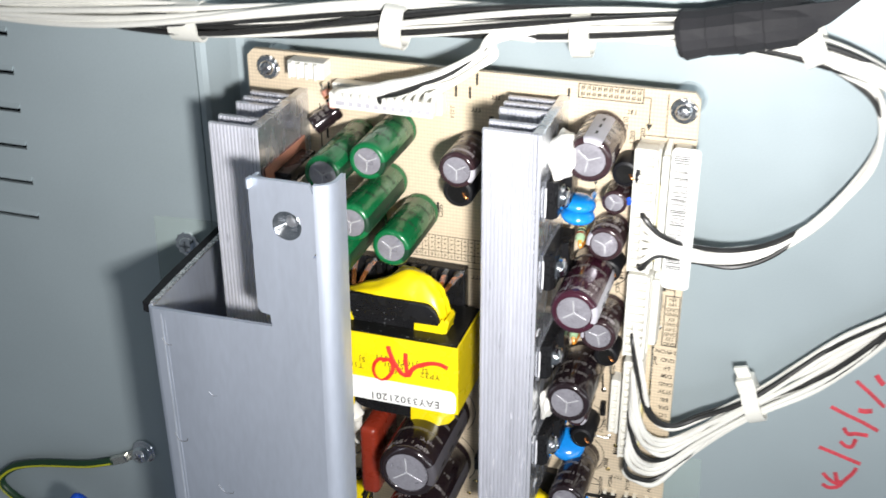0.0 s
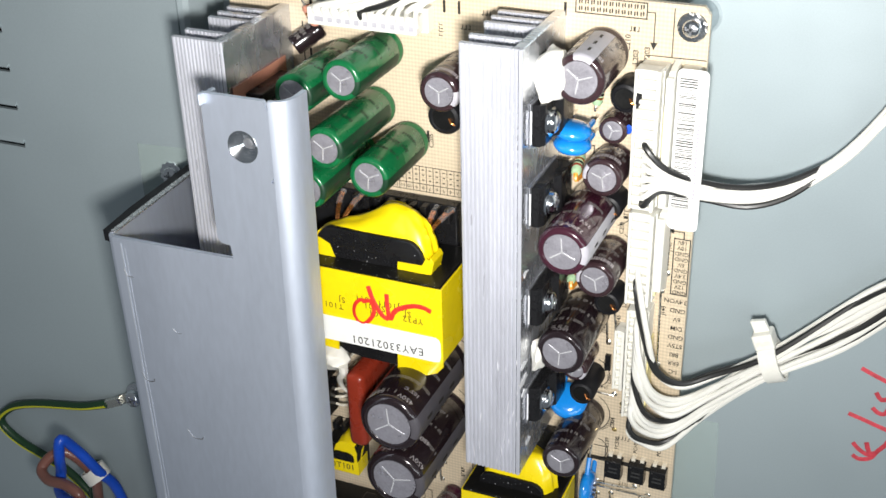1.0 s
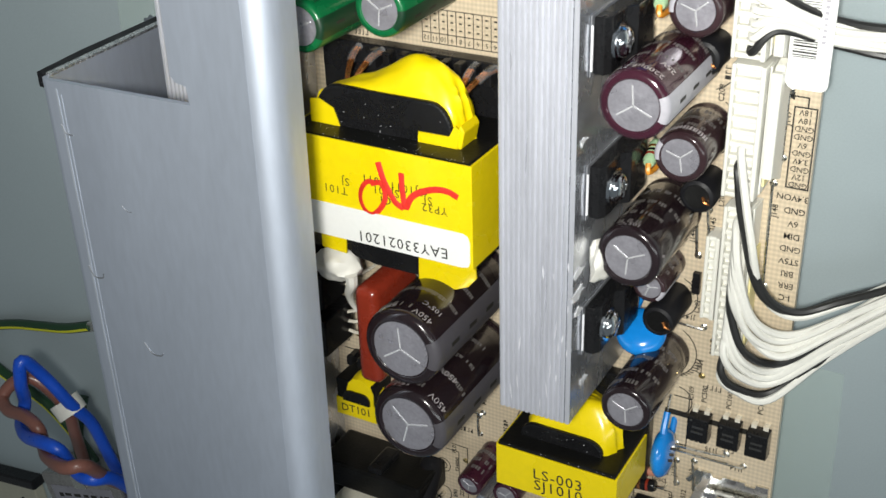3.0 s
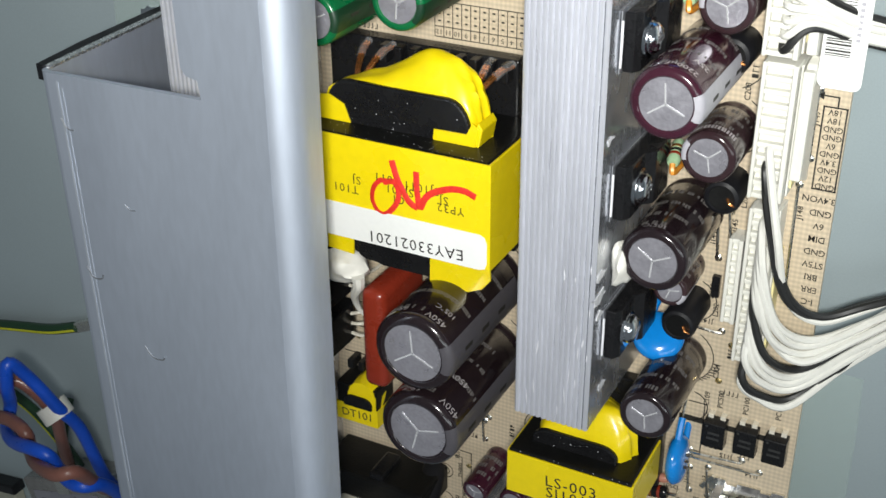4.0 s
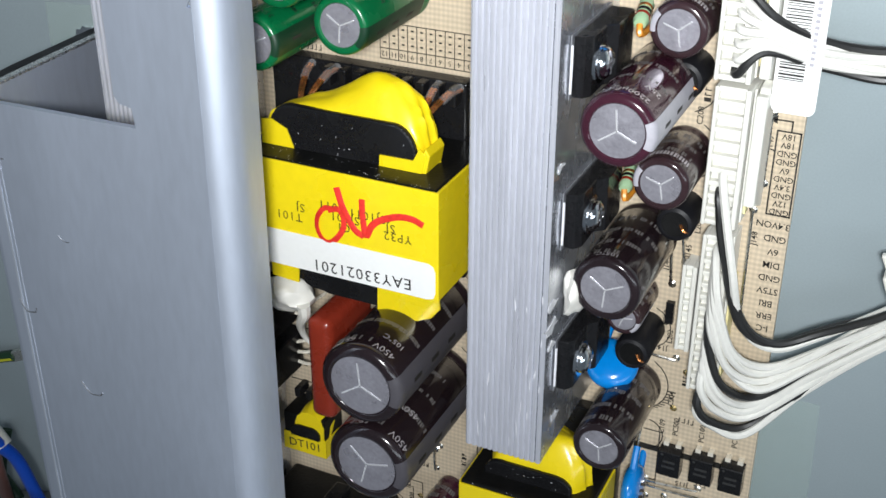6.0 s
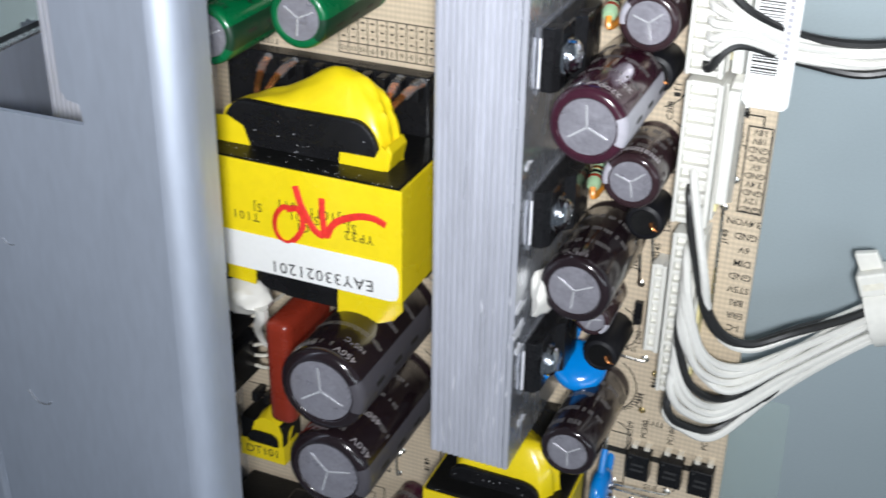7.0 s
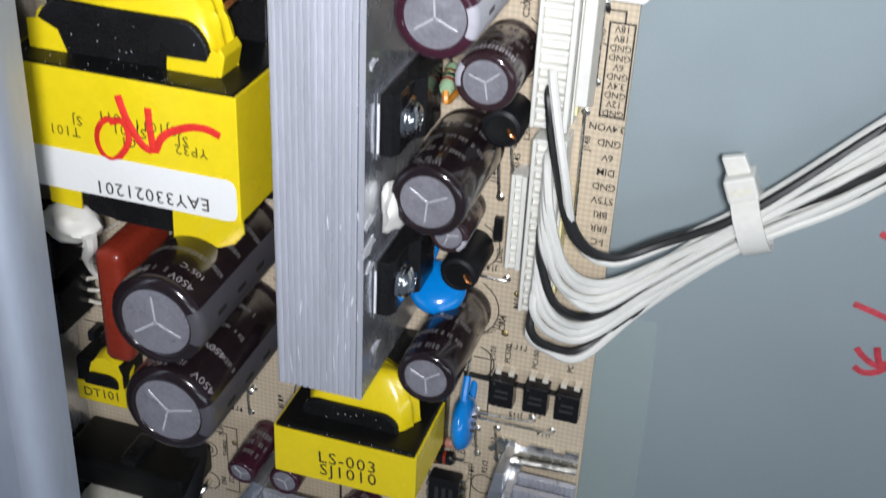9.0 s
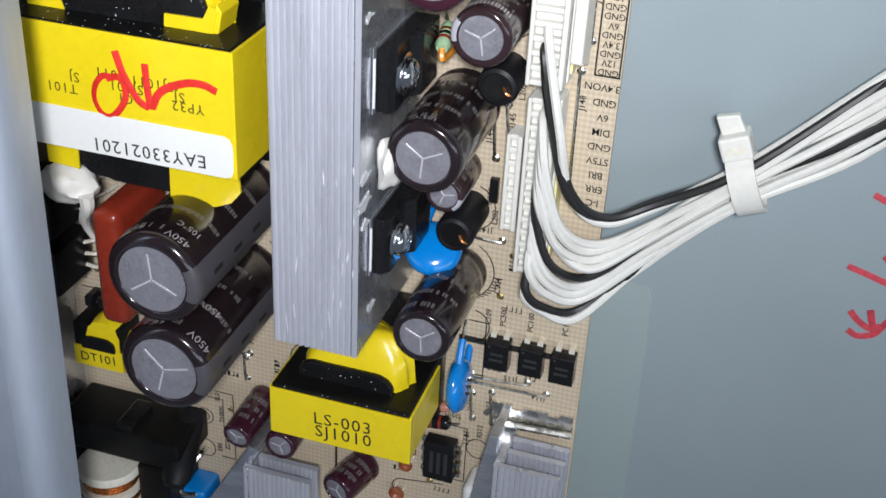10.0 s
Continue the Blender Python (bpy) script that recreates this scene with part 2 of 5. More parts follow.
def tube(points, r, seg=8, steps=8, flat=1.0):
    line = glide(points, steps) if steps else [Vector(q) for q in points]
    bm = bmesh.new()
    up = Vector((0.13, 0.27, 0.95))
    rings = []
    for i, p in enumerate(line):
        d = (line[min(i + 1, len(line) - 1)] - line[max(i - 1, 0)]).normalized()
        s = d.cross(up)
        s = s.normalized() if s.length > 1e-3 else Vector((1, 0, 0))
        up = s.cross(d).normalized()
        rings.append([bm.verts.new(p + r * (math.cos(2 * math.pi * k / seg) * s + flat * math.sin(2 * math.pi * k / seg) * up)) for k in range(seg)])
    for a, b in zip(rings, rings[1:]):
        for k in range(seg):
            bm.faces.new((a[k], a[(k + 1) % seg], b[(k + 1) % seg], b[k]))
    bm.faces.new(rings[0])
    bm.faces.new(rings[-1][::-1])
    return bm


def letters(text, size, depth=0.0, spread=1.0, bold=0.0):
    """Outline of words in the built-in font as a mesh, in millimetres, centred on its middle."""
    cu = bpy.data.curves.new("t", "FONT")
    cu.body, cu.size, cu.align_x, cu.align_y, cu.extrude, cu.resolution_u = text, size, "CENTER", "CENTER", depth, 2
    cu.space_character, cu.offset = spread, size * bold
    ob = bpy.data.objects.new("t", cu)
    scene.collection.objects.link(ob)
    bpy.context.view_layer.update()
    me = bpy.data.meshes.new_from_object(ob.evaluated_get(bpy.context.evaluated_depsgraph_get()))
    bpy.data.objects.remove(ob)
    bpy.data.curves.remove(cu)
    bm = bmesh.new()
    bm.from_mesh(me)
    bpy.data.meshes.remove(me)
    return bm


def words(name, text, size, x, y, z, turn, material, parent, spread=1.0, bold=0.0):
    bm = moved(letters(text, size, 0.02, spread, bold), at(x, y, z, 0, 0, turn))
    return part(name, bm, material, parent)


def wrapped(name, text, size, r, z, angle, material, parent):
    """Words laid round a can."""
    bm = letters(text, size, 0.0)
    bmesh.ops.subdivide_edges(bm, edges=[e for e in bm.edges if e.calc_length() > r * 0.25], cuts=1)
    for v in bm.verts:
        a = radians(angle) + v.co.x / r
        v.co = Vector((r * math.cos(a), r * math.sin(a), z + v.co.y))
    return part(name, bm, material, parent)


def shell(r, a0, a1, z0, z1, thick=0.06, n=8):
    """A piece of a can's wall."""
    pts = [(radians(a0 + (a1 - a0) * i / n)) for i in range(n + 1)]
    poly = [((r + thick) * math.cos(a), (r + thick) * math.sin(a)) for a in pts] + [((r - 0.1) * math.cos(a), (r - 0.1) * math.sin(a)) for a in pts[::-1]]
    return prism(poly, z0, z1)


def arc_lathe(profile, a0, a1, n=8):
    """A slice of a turned shape."""
    bm = bmesh.new()
    rows = [[bm.verts.new((r * math.cos(radians(a0 + (a1 - a0) * i / n)), r * math.sin(radians(a0 + (a1 - a0) * i / n)), z)) for r, z in profile] for i in range(n + 1)]
    for p, q in zip(rows, rows[1:]):
        for k in range(len(profile) - 1):
            bm.faces.new((p[k], q[k], q[k + 1], p[k + 1]))
    return bm

# ---- the setting: sheet-steel chassis ----
FOLD = -137.0
plate = new("chassis_wall")
plate.empty_display_size = 0.01
tagged(plate, "pale grey-green painted sheet steel chassis with a pressed step", "chassis", kind="structure")
section = [(FOLD - 3.0, 3.0), (FOLD - 1.6, 2.6), (FOLD - 0.4, 1.4), (FOLD + 2.6, -7.0), (FOLD + 3.8, -9.2), (FOLD + 6, -10.0), (700, -10.0), (700, -11.2), (FOLD + 5, -11.2), (FOLD + 2.6, -9.4), (FOLD - 1.0, 0.6), (FOLD - 3.4, 1.8)]
part("lower_sheet", prism(section, -600, 600, "y"), STEEL, plate)
SLOTS = [11.5 + 12.4 * i for i in range(8)]
part("upper_sheet", box(-204, FOLD - 3.5, -600, 600, 1.8, 3.0), STEEL, plate)
part("upper_sheet", box(-700, -221, -600, 600, 1.8, 3.0), STEEL, plate)
edges = [-600] + [v for s in SLOTS for v in (s, s + 3.0)] + [600]
for a, b in zip(edges[0::2], edges[1::2]):
    part("upper_sheet", box(-221, -204, a, b, 1.8, 3.0), STEEL, plate)
lip = None
for s in SLOTS:
    if lip is None:
        lip = part("louvre_lip", prism([(3.0, -1.2), (3.0, 0.0), (1.8, 0.9), (1.5, 0.5)], -221, -204, "x"), STEEL, plate)
        lip.matrix_basis = pose(0, s * MM, 3 * MM)
    else:
        again(lip, "louvre_lip", pose(0, s * MM, 3 * MM), plate)
# Black sheet added below the slots, its colour giving the shade inside.
inner = part("backdrop_inside", box(-240, -190, -20, 130, -20, -18), LOUVRE)
tagged(inner, "black sheet standing for the dark space behind the cooling slots", "backdrop", kind="structure")


def film(poly, z, label):
    f = part("insulation_film", prism(poly, z, z + 0.15), FILM)
    f.visible_shadow = False
    return tagged(f, label, "film")


film([(-2, -44), (14.0, -44.3), (14.6, -60), (15.2, -130), (-2, -130)], -9.95, "clear greenish plastic insulation film lying on the steel chassis")
film([(-160.5, 19.5), (-125, 21.3), (-125, -60), (-162.5, -60)], 3.05, "clear plastic insulation film on the raised chassis beside the shield")

# ---- the circuit board ----
board = thing("circuit_board", 0, 0, 0, "tan phenolic circuit board with black print, screwed to the chassis", "circuit board")
BX0, BX1, BY0, BY1 = -125.0, 4.2, -140.0, 76.6
part("panel", prism([(BX0 + 2, BY0), (BX1 - 1, BY0), (BX1, BY0 + 1), (BX1, BY1 - 2), (BX1 - 1.5, BY1), (BX0 + 2, BY1), (BX0, BY1 - 2), (BX0, BY0 + 2)], -1.6, 0), BOARD, board)


def ink_line(points, w=0.22, material=INK, parent=board, name="print_line"):
    out = bmesh.new()
    for (x0, y0), (x1, y1) in zip(points, points[1:]):
        d = Vector((x1 - x0, y1 - y0))
        if d.length < 1e-6:
            continue
        d.normalize()
        n = Vector((-d.y, d.x)) * w / 2
        e = d * w / 2
        q = [(x0 - e.x + n.x, y0 - e.y + n.y), (x0 - e.x - n.x, y0 - e.y - n.y), (x1 + e.x - n.x, y1 + e.y - n.y), (x1 + e.x + n.x, y1 + e.y + n.y)]
        lo = [out.verts.new((u, v, 0.02)) for u, v in q]
        hi = [out.verts.new((u, v, 0.05)) for u, v in q]
        out.faces.new(hi)
        for i in range(4):
            out.faces.new((lo[i], lo[(i + 1) % 4], hi[(i + 1) % 4], hi[i]))
    return part(name, out, material, parent)


def ink_ring(x, y, r, a0=0, a1=360, w=0.22):
    n = max(6, int(abs(a1 - a0) / 15))
    ink_line([(x + r * math.cos(radians(a0 + (a1 - a0) * i / n)), y + r * math.sin(radians(a0 + (a1 - a0) * i / n))) for i in range(n + 1)], w)


def ink_frame(x0, x1, y0, y1, w=0.22):
    ink_line([(x0, y0), (x1, y0), (x1, y1), (x0, y1), (x0, y0)], w)


# connector table at the board's edge, read from the other side
ink_frame(-0.2, 3.9, 0.2, 16.4, 0.3)
for i, t in enumerate(("18V", "18V", "GND", "GND", "6V", "GND", "3.4V", "GND", "12V", "GND")):
    words("print_word", t, 1.6, 1.95, 15.5 - 1.62 * i, 0.03, 180, INK, board, 0.98, 0.007)
ink_line([(-1.2, 18.4), (2.2, 18.4), (2.2, 16.4)], 0.3)
part("print_arrow", moved(prism([(0, 0), (1.6, 0.8), (1.6, -0.8)], 0.02, 0.05), at(-2.0, 18.4, 0)), INK, board)
for i, t in enumerate(("3.4VON", "GND", "6V", "DIM", "GND", "ST5V", "BRI", "ERR", "I-C", "1.5V")):
    words("print_word", t, 1.85, 1.3 if len(t) > 4 else 2.0, -1.8 - 2.72 * i, 0.03, 180, INK, board, 0.96, 0.007)
# grid of pin names near the top edge
ink_frame(-27.9, -10.6, 72.3, 76.1, 0.3)
for i in range(11):
    for j in range(2):
        ink_line([(-27.0 + 1.5 * i, 73.0 + 1.7 * j), (-27.0 + 1.5 * i, 73.7 + 1.7 * j)], 0.35)
        ink_line([(-26.4 + 1.5 * i, 73.1 + 1.7 * j), (-26.4 + 1.5 * i, 73.8 + 1.7 * j)], 0.35)
ink_line([(-10.6, 74), (-8.6, 74), (-8.6, 66.5)], 0.25)
part("print_arrow", moved(prism([(-0.9, 0), (0.9, 0), (0, -1.8)], 0.02, 0.05), at(-8.6, 66.8, 0)), INK, board)
ink_line([(-10, 63.6), (4.0, 63.8)], 0.25)
ink_line([(-4.1, 63.6), (-4.1, 75.5)], 0.25)
# table of twelve numbered columns with rows of dots
for i in range(13):
    ink_line([(-78.5 + 2.02 * i, 17.8), (-78.5 + 2.02 * i, 25.2)], 0.18)
for y in (17.8, 20.0, 25.2):
    ink_line([(-78.5, y), (-54.2, y)], 0.18)
for i in range(12):
    words("print_word", str(12 - i), 1.5, -77.5 + 2.02 * i, 18.9, 0.03, 180, INK, board)
    for j in range(3):
        ink_line([(-77.6 + 2.02 * i, 21.2 + 1.5 * j), (-77.3 + 2.02 * i, 21.2 + 1.5 * j)], 0.35)
ink_line([(-92, 15.9), (-52, 15.9)], 0.2)

# component marks
words("print_word", "PC500", 1.6, -12.0, -51.2, 0.03, 90, INK, board, 1.0, 0.012)
words("print_word", "PC100", 1.6, -6.6, -51.2, 0.03, 90, INK, board, 1.0, 0.012)
words("print_word", "PC130", 1.6, 0.1, -50.4, 0.03, 90, INK, board, 1.0, 0.012)
words("print_word", "C109", 1.6, -14.9, -51.9, 0.03, 90, INK, board, 1.0, 0.012)
words("print_word", "C204", 1.6, -13.6, -44.7, 0.03, 90, INK, board, 1.0, 0.012)
words("print_word", "C220", 1.6, -16.3, -26.1, 0.03, 90, INK, board, 1.0, 0.012)
words("print_word", "L202", 1.6, -15.2, -30.2, 0.03, 90, INK, board, 1.0, 0.012)
words("print_word", "J143", 1.6, -16.9, -33.2, 0.03, 180, INK, board, 1.0, 0.012)
words("print_word", "J144", 1.6, -17.3, -14.2, 0.03, 90, INK, board, 1.0, 0.012)
words("print_word", "L205", 1.6, -12.1, -5.0, 0.03, 90, INK, board, 1.0, 0.012)
words("print_word", "J148", 1.6, -1.7, -5.2, 0.03, 90, INK, board, 1.0, 0.012)
words("print_word", "J114", 1.6, -3.7, -68.2, 0.03, 180, INK, board, 1.0, 0.012)
words("print_word", "J115", 1.6, -9.6, -65.1, 0.03, 180, INK, board, 1.0, 0.012)
words("print_word", "R502", 1.6, -20.2, -74.8, 0.03, 180, INK, board, 1.0, 0.012)
words("print_word", "D501", 1.6, -20.8, -77.3, 0.03, 180, INK, board, 1.0, 0.012)
words("print_word", "J112", 1.6, -17.3, -73.8, 0.03, 90, INK, board, 1.0, 0.012)
words("print_word", "J113", 1.6, -13.4, -73.2, 0.03, 90, INK, board, 1.0, 0.012)
words("print_word", "R512", 1.6, -14.8, -79.9, 0.03, 90, INK, board, 1.0, 0.012)
words("print_word", "FL01", 1.6, -73.7, -87.1, 0.03, 90, INK, board, 1.0, 0.012)
words("print_word", "TH800", 1.6, -72.9, -92.1, 0.03, 90, INK, board, 1.0, 0.012)
words("print_word", "ZD801", 1.6, -71.8, -99.4, 0.03, 90, INK, board, 1.0, 0.012)
words("print_word", "E80", 1.6, -73.7, -101.5, 0.03, 90, INK, board, 1.0, 0.012)
words("print_word", "C207", 1.6, -18.9, -14.2, 0.03, 90, INK, board, 1.0, 0.012)
words("print_word", "C205", 1.9, -66.6, 33.2, 0.03, 90, INK, board, 1.0, 0.012)
words("print_word", "C210", 1.9, -14.8, 66.1, 0.03, 90, INK, board, 1.0, 0.012)
words("print_word", "L203", 1.9, -12.7, 62.8, 0.03, 90, INK, board, 1.0, 0.012)
words("print_word", "P203", 1.9, -10.0, 63.8, 0.03, 90, INK, board, 1.0, 0.012)

words("print_word", "C208", 1.6, -13.9, 16.8, 0.03, 90, INK, board, 1.0, 0.012)
words("print_word", "J149", 1.6, -1.2, 13.9, 0.03, 90, INK, board, 1.0, 0.012)
words("print_word", "J145", 1.6, -13.4, -10.6, 0.03, 90, INK, board, 1.0, 0.012)

ink_ring(-20.9, -42.4, 6.4, -60, 60)
ink_ring(-66, -35.3, 10.4, -40, 60)
ink_ring(-65.4, -54.3, 10.4, -40, 60)
ink_ring(-20, -29, 4.8, -70, 70)
ink_ring(-16, 9.9, 6.0, -60, 60)
ink_ring(-17, 23, 6.0, -70, 70)
ink_ring(-77.0, -93.5, 2.0)
ink_ring(-77.3, -102.5, 2.4)
ink_ring(-15, -84.5, 2.4, 30, 330)
ink_line([(-18.6, -53.5), (-15.2, -53.5), (-15.2, -66), (-18.6, -66)], 0.25)
ink_frame(-105, -98.5, -57, -51)
ink_line([(-105, -44), (-100, -44), (-100, -36)], 0.2)
ink_line([(-76, -88), (-72.5, -88), (-72.5, -97)], 0.2)
ink_frame(-26.5, -17.5, -94, -80)
ink_line([(-25, 38.5), (-22, 38.5), (-22, 31)], 0.3)
ink_line([(-103, 62), (-103, 40)], 0.35)
for x, y in ((-30.5, 71.5), (-100, 66), (-101, 52), (-76, 54), (-67.5, 33), (-62, 69), (-58, 69), (-56, 73)):
    ink_line([(x, y), (x, y + 1.2)], 0.7)
    ink_line([(x, y + 1.7), (x, y + 2.6)], 0.7)
part("print_bar", box(-20.5, 1.8, -58.6, -57.2, 0.02, 0.05), INK, board)

for i in range(9):
    a = radians(-62 + 7 * i)
    ink_line([(-20.9 + 6.4 * math.cos(a), -42.4 + 6.4 * math.sin(a)), (-20.9 + 8.0 * math.cos(a), -42.4 + 6.4 * math.sin(a))], 0.22)
ink_ring(-18.2, -54.6, 3.6, -75, 80, 0.24)
ink_ring(-52.0, -72.0, 4.2, 60, 200)
ink_ring(-77.0, -93.5, 1.0)
ink_line([(-73.0, -86.0), (-70.0, -86.0), (-70.0, -104.0), (-73.4, -104.0)], 0.24)
ink_frame(-31.0, -28.2, -90.0, -83.0)
ink_line([(-30.8, -97.4), (-22.0, -96.2)], 0.25)
ink_ring(-30.8, -99.7, 2.3, 90, 270)
ink_line([(-46.0, -85.0), (-46.0, -104.0)], 0.5)
ink_line([(-108, -58), (-97, -58)], 0.25)
ink_line([(-104.5, -66), (-86, -66), (-86, -60)], 0.25)
for x, y in ((-70.6, -90.0), (-70.4, -97.4), (-57.5, -66.8), (-55.0, -61.6), (-27.4, -82.0), (-24.8, -96.0), (-13.0, -46.8), (-11.2, -37.6), (-100.5, -61.0), (-94.0, -63.2)):
    part("solder_pad", moved(lathe([(0, 0.4), (0.4, 0.28), (0.75, 0.06), (0.75, 0)], 10), at(x, y, 0)), BRASS, board)

# small designations, too fine to read
random.seed(61)
for x, y, across in ((-69.0, -66.5, 1), (-64.5, -71.0, 0), (-68.4, -79.6, 1), (-58.8, -77.2, 0), (-52.4, -60.6, 1), (-50.6, -57.0, 1), (-28.8, -80.2, 0), (-29.6, -94.0, 1), (-20.4, -97.0, 1), (-11.6, -63.0, 1),
                     (-4.6, -63.4, 1), (-17.0, -84.0, 0), (-100.8, -48.0, 0), (-103.0, -62.6, 1), (-97.6, -42.0, 0), (-55.0, 66.0, 1), (-49.6, 70.2, 1), (-62.4, 62.4, 0), (-66.0, 72.6, 1), (-51.2, 60.8, 0),
                     (-10.6, -40.8, 0), (-8.6, -48.6, 1), (-19.0, 2.6, 0), (-12.4, 19.6, 0), (-92.0, 18.4, 1), (-98.6, 22.0, 0), (-54.4, 13.6, 1), (-12.2, 70.2, 1)):
    bars, a = [], 0.0
    for _ in range(random.randint(3, 4)):
        n = random.uniform(0.45, 0.75)
        bars.append(box(a, a + 0.2, 0, 1.2, 0.02, 0.05))
        bars.append(box(a, a + n, random.choice((0.0, 0.5, 1.0)), random.choice((1.2, 1.1)) + 0.02, 0.021, 0.05) if random.random() < 0.4 else box(a, a + n, 1.0, 1.2, 0.021, 0.051))
        a += n + 0.35
    part("print_bar", moved(merge(*bars), at(x, y, 0, 0, 0, 180 if across else 90)), INK, board)

# short wire links soldered into the board
link_data = [((-17.3, -67.2), (-2.2, -67.0)), ((-17.3, -66.0), (-6.1, -65.2)), ((-17.0, -70.6), (-16.6, -76.8)), ((-13.0, -69.5), (-12.4, -77.0)),
             ((-16.6, -8.0), (-15.9, -18.4)), ((-14.4, -7.8), (-13.8, -13.2)), ((-19.5, -34.5), (-13.5, -34.8)), ((-2.5, 0.5), (-2.2, -22)), ((-1.3, 19.5), (-1.3, 6)), ((-66.5, -75.0), (-66.3, -80.2)), ((-68.2, -73.2), (-65.4, -73.6))]
for a, b in link_data:
    w = thing("wire_link", a[0], a[1], 0, "short bare tinned wire link soldered into the board", "wire link", "links on the board")
    dx, dy = b[0] - a[0], b[1] - a[1]
    part("wire", tube([(0, 0, -0.5), (0, 0, 0.5), (dx * 0.08, dy * 0.08, 0.9), (dx * 0.92, dy * 0.92, 0.9), (dx, dy, 0.5), (dx, dy, -0.5)], 0.32, 6, 3), TIN, w, smooth=True)
    for px, py in ((0, 0), (dx, dy)):
        part("solder_pad", moved(lathe([(0, 0.45), (0.45, 0.3), (0.8, 0.05), (0.8, 0)], 10), at(px, py, 0)), TIN, w, smooth=True)


# ---- screws ----
def screw(name, x, y, z, r, label, matrix=None, washer=True):
    s = thing(name, x, y, z, label, "screw")
    if matrix is not None:
        s.matrix_basis = matrix
    if washer:
        ring = [(r * 1.55 * (1.0 if i % 2 else 0.86) * math.cos(2 * math.pi * i / 24), r * 1.55 * (1.0 if i % 2 else 0.86) * math.sin(2 * math.pi * i / 24)) for i in range(24)]
        part("lock_washer", prism(ring, 0, 0.6), CHROME, s)
    part("head", lathe([(0, 2.2), (r * 0.25, 2.2), (r * 0.3, 1.5), (r * 0.36, 2.25), (r * 0.7, 2.1), (r * 0.95, 1.5), (r, 0.9), (r, 0.5), (0, 0.5)], 24), CHROME, s, smooth=True)
    part("cross_slot", merge(box(-r * 0.62, r * 0.62, -0.3, 0.3, 2.05, 2.24), box(-0.3, 0.3, -r * 0.62, r * 0.62, 2.05, 2.24)), ALU_DARK, s)
    return s


for x, y in ((0.2, 71.5), (-118.6, 71.5), (-118, -130), (0, -130)):
    st = part("standoff_trim", moved(lathe([(5.5, -10.5), (4.2, -9.5), (3.2, -4), (3.2, -1.6), (0, -1.6)], 20), at(x, y, 0)), STEEL, smooth=True)
    tagged(st, "pressed steel boss under the board's corner", "boss", kind="structure")
    part("screw_land", moved(lathe([(3.6, 0), (3.6, 0.05), (0, 0.05)], 24), at(x, y, 0)), TIN, board)
    screw("board_screw", x, y, 0, 2.2, "bright zinc cross-head screw with toothed washer holding the board")
screw("chassis_screw", -149.4, 11.2, 3, 2.8, "bright zinc cross-head screw on the chassis beside the shield")


# ---- extruded heatsinks ----
def ridged(x0, x1, z, t, pitch=1.02, depth=0.32):
    """Section of a fin with fine ridges on its upper side."""
    n = int(abs(x1 - x0) / pitch)
    s = (x1 - x0) / n
    top = []
    for i in range(n):
        a = x0 + s * i
        top += [(a, z - depth), (a + s * 0.25, z), (a + s * 0.7, z), (a + s * 0.95, z - depth)]
    return [(x0, z - t)] + top + [(x1, z - depth), (x1, z - t)]


def heatsink(name, x, y0, y1, web, tip, fins, height, label, thick=1.6, plain_web=2.6):
    h = thing(name, x, y0, 0, label, "heatsink")
    n = y1 - y0
    s = 1 if tip > web else -1
    part("web", prism([(web - x, 0.0), (web - x + s * plain_web, 0.0), (web - x + s * plain_web, height - 0.4), (web - x + s * (plain_web - 0.4), height), (web - x, height)], 0, n, "y", 0.15, 1), WEB, h)
    for z in fins:
        if z >= height - 0.5:
            sec = ridged(web - x + s * 0.02, tip - x, height + 0.25, thick)
        else:
            sec = ridged(web - x + s * plain_web, tip - x, z, thick)
        part("fin", prism(sec, -0.02 if z >= height - 0.5 else 0, n + (0.02 if z >= height - 0.5 else 0), "y"), ALU, h)
    return h


hs = heatsink("heatsink", -30.3, -45.2, 72.5, -30.3, -45.6, (30.2, 24.5, 15.0, 10.5, 6.0), 30.2, "tall extruded aluminium heatsink with finely ridged fins, scratched at one end")
heatsink("heatsink", -106.5, -120, 66.4, -106.5, -121, (33, 27.5, 17, 12.5, 8.0), 33.0, "extruded aluminium heatsink with ridged fins, partly under the shield")
edge_sink = heatsink("heatsink", -8.6, -135, -76.0, -8.6, 4.4, (13.5, 9.0, 5.0), 13.5, "short aluminium heatsink with ridged fins at the board's edge", 1.5, 1.6)
part("side_plate", prism([(-2.0, 63.2), (0.0, 63.2), (0.0, 0.0), (-5.4, 0.0), (-5.0, 46.0)], 0.2, 10.2, bevel=0.3), WEB, edge_sink, "smooth bright plate beside the fins")
small_sink = heatsink("heatsink", -61.5, -135, -92.6, -61.5, -46.6, (13.5, 9.5), 13.5, "small aluminium heatsink with ridged fins standing on the board", 1.5, 1.6)
part("side_plate", prism([(0.6, 46.6), (3.0, 46.0), (0.0, 40.0), (0.0, 0.0), (-9.4, 0.0), (-9.4, 29.0)], 0.2, 11.6, bevel=0.3), WEB, small_sink, "smooth bright plate beside the fins")
foot = part("mounting_foot", box(0.8, 15.8, -0.6, 0.4, 0.02, 0.6), TIN, edge_sink, "tinned steel mounting foot with tabs")
foot.matrix_basis = pose(-3.6 * MM, 59.8 * MM, 0)
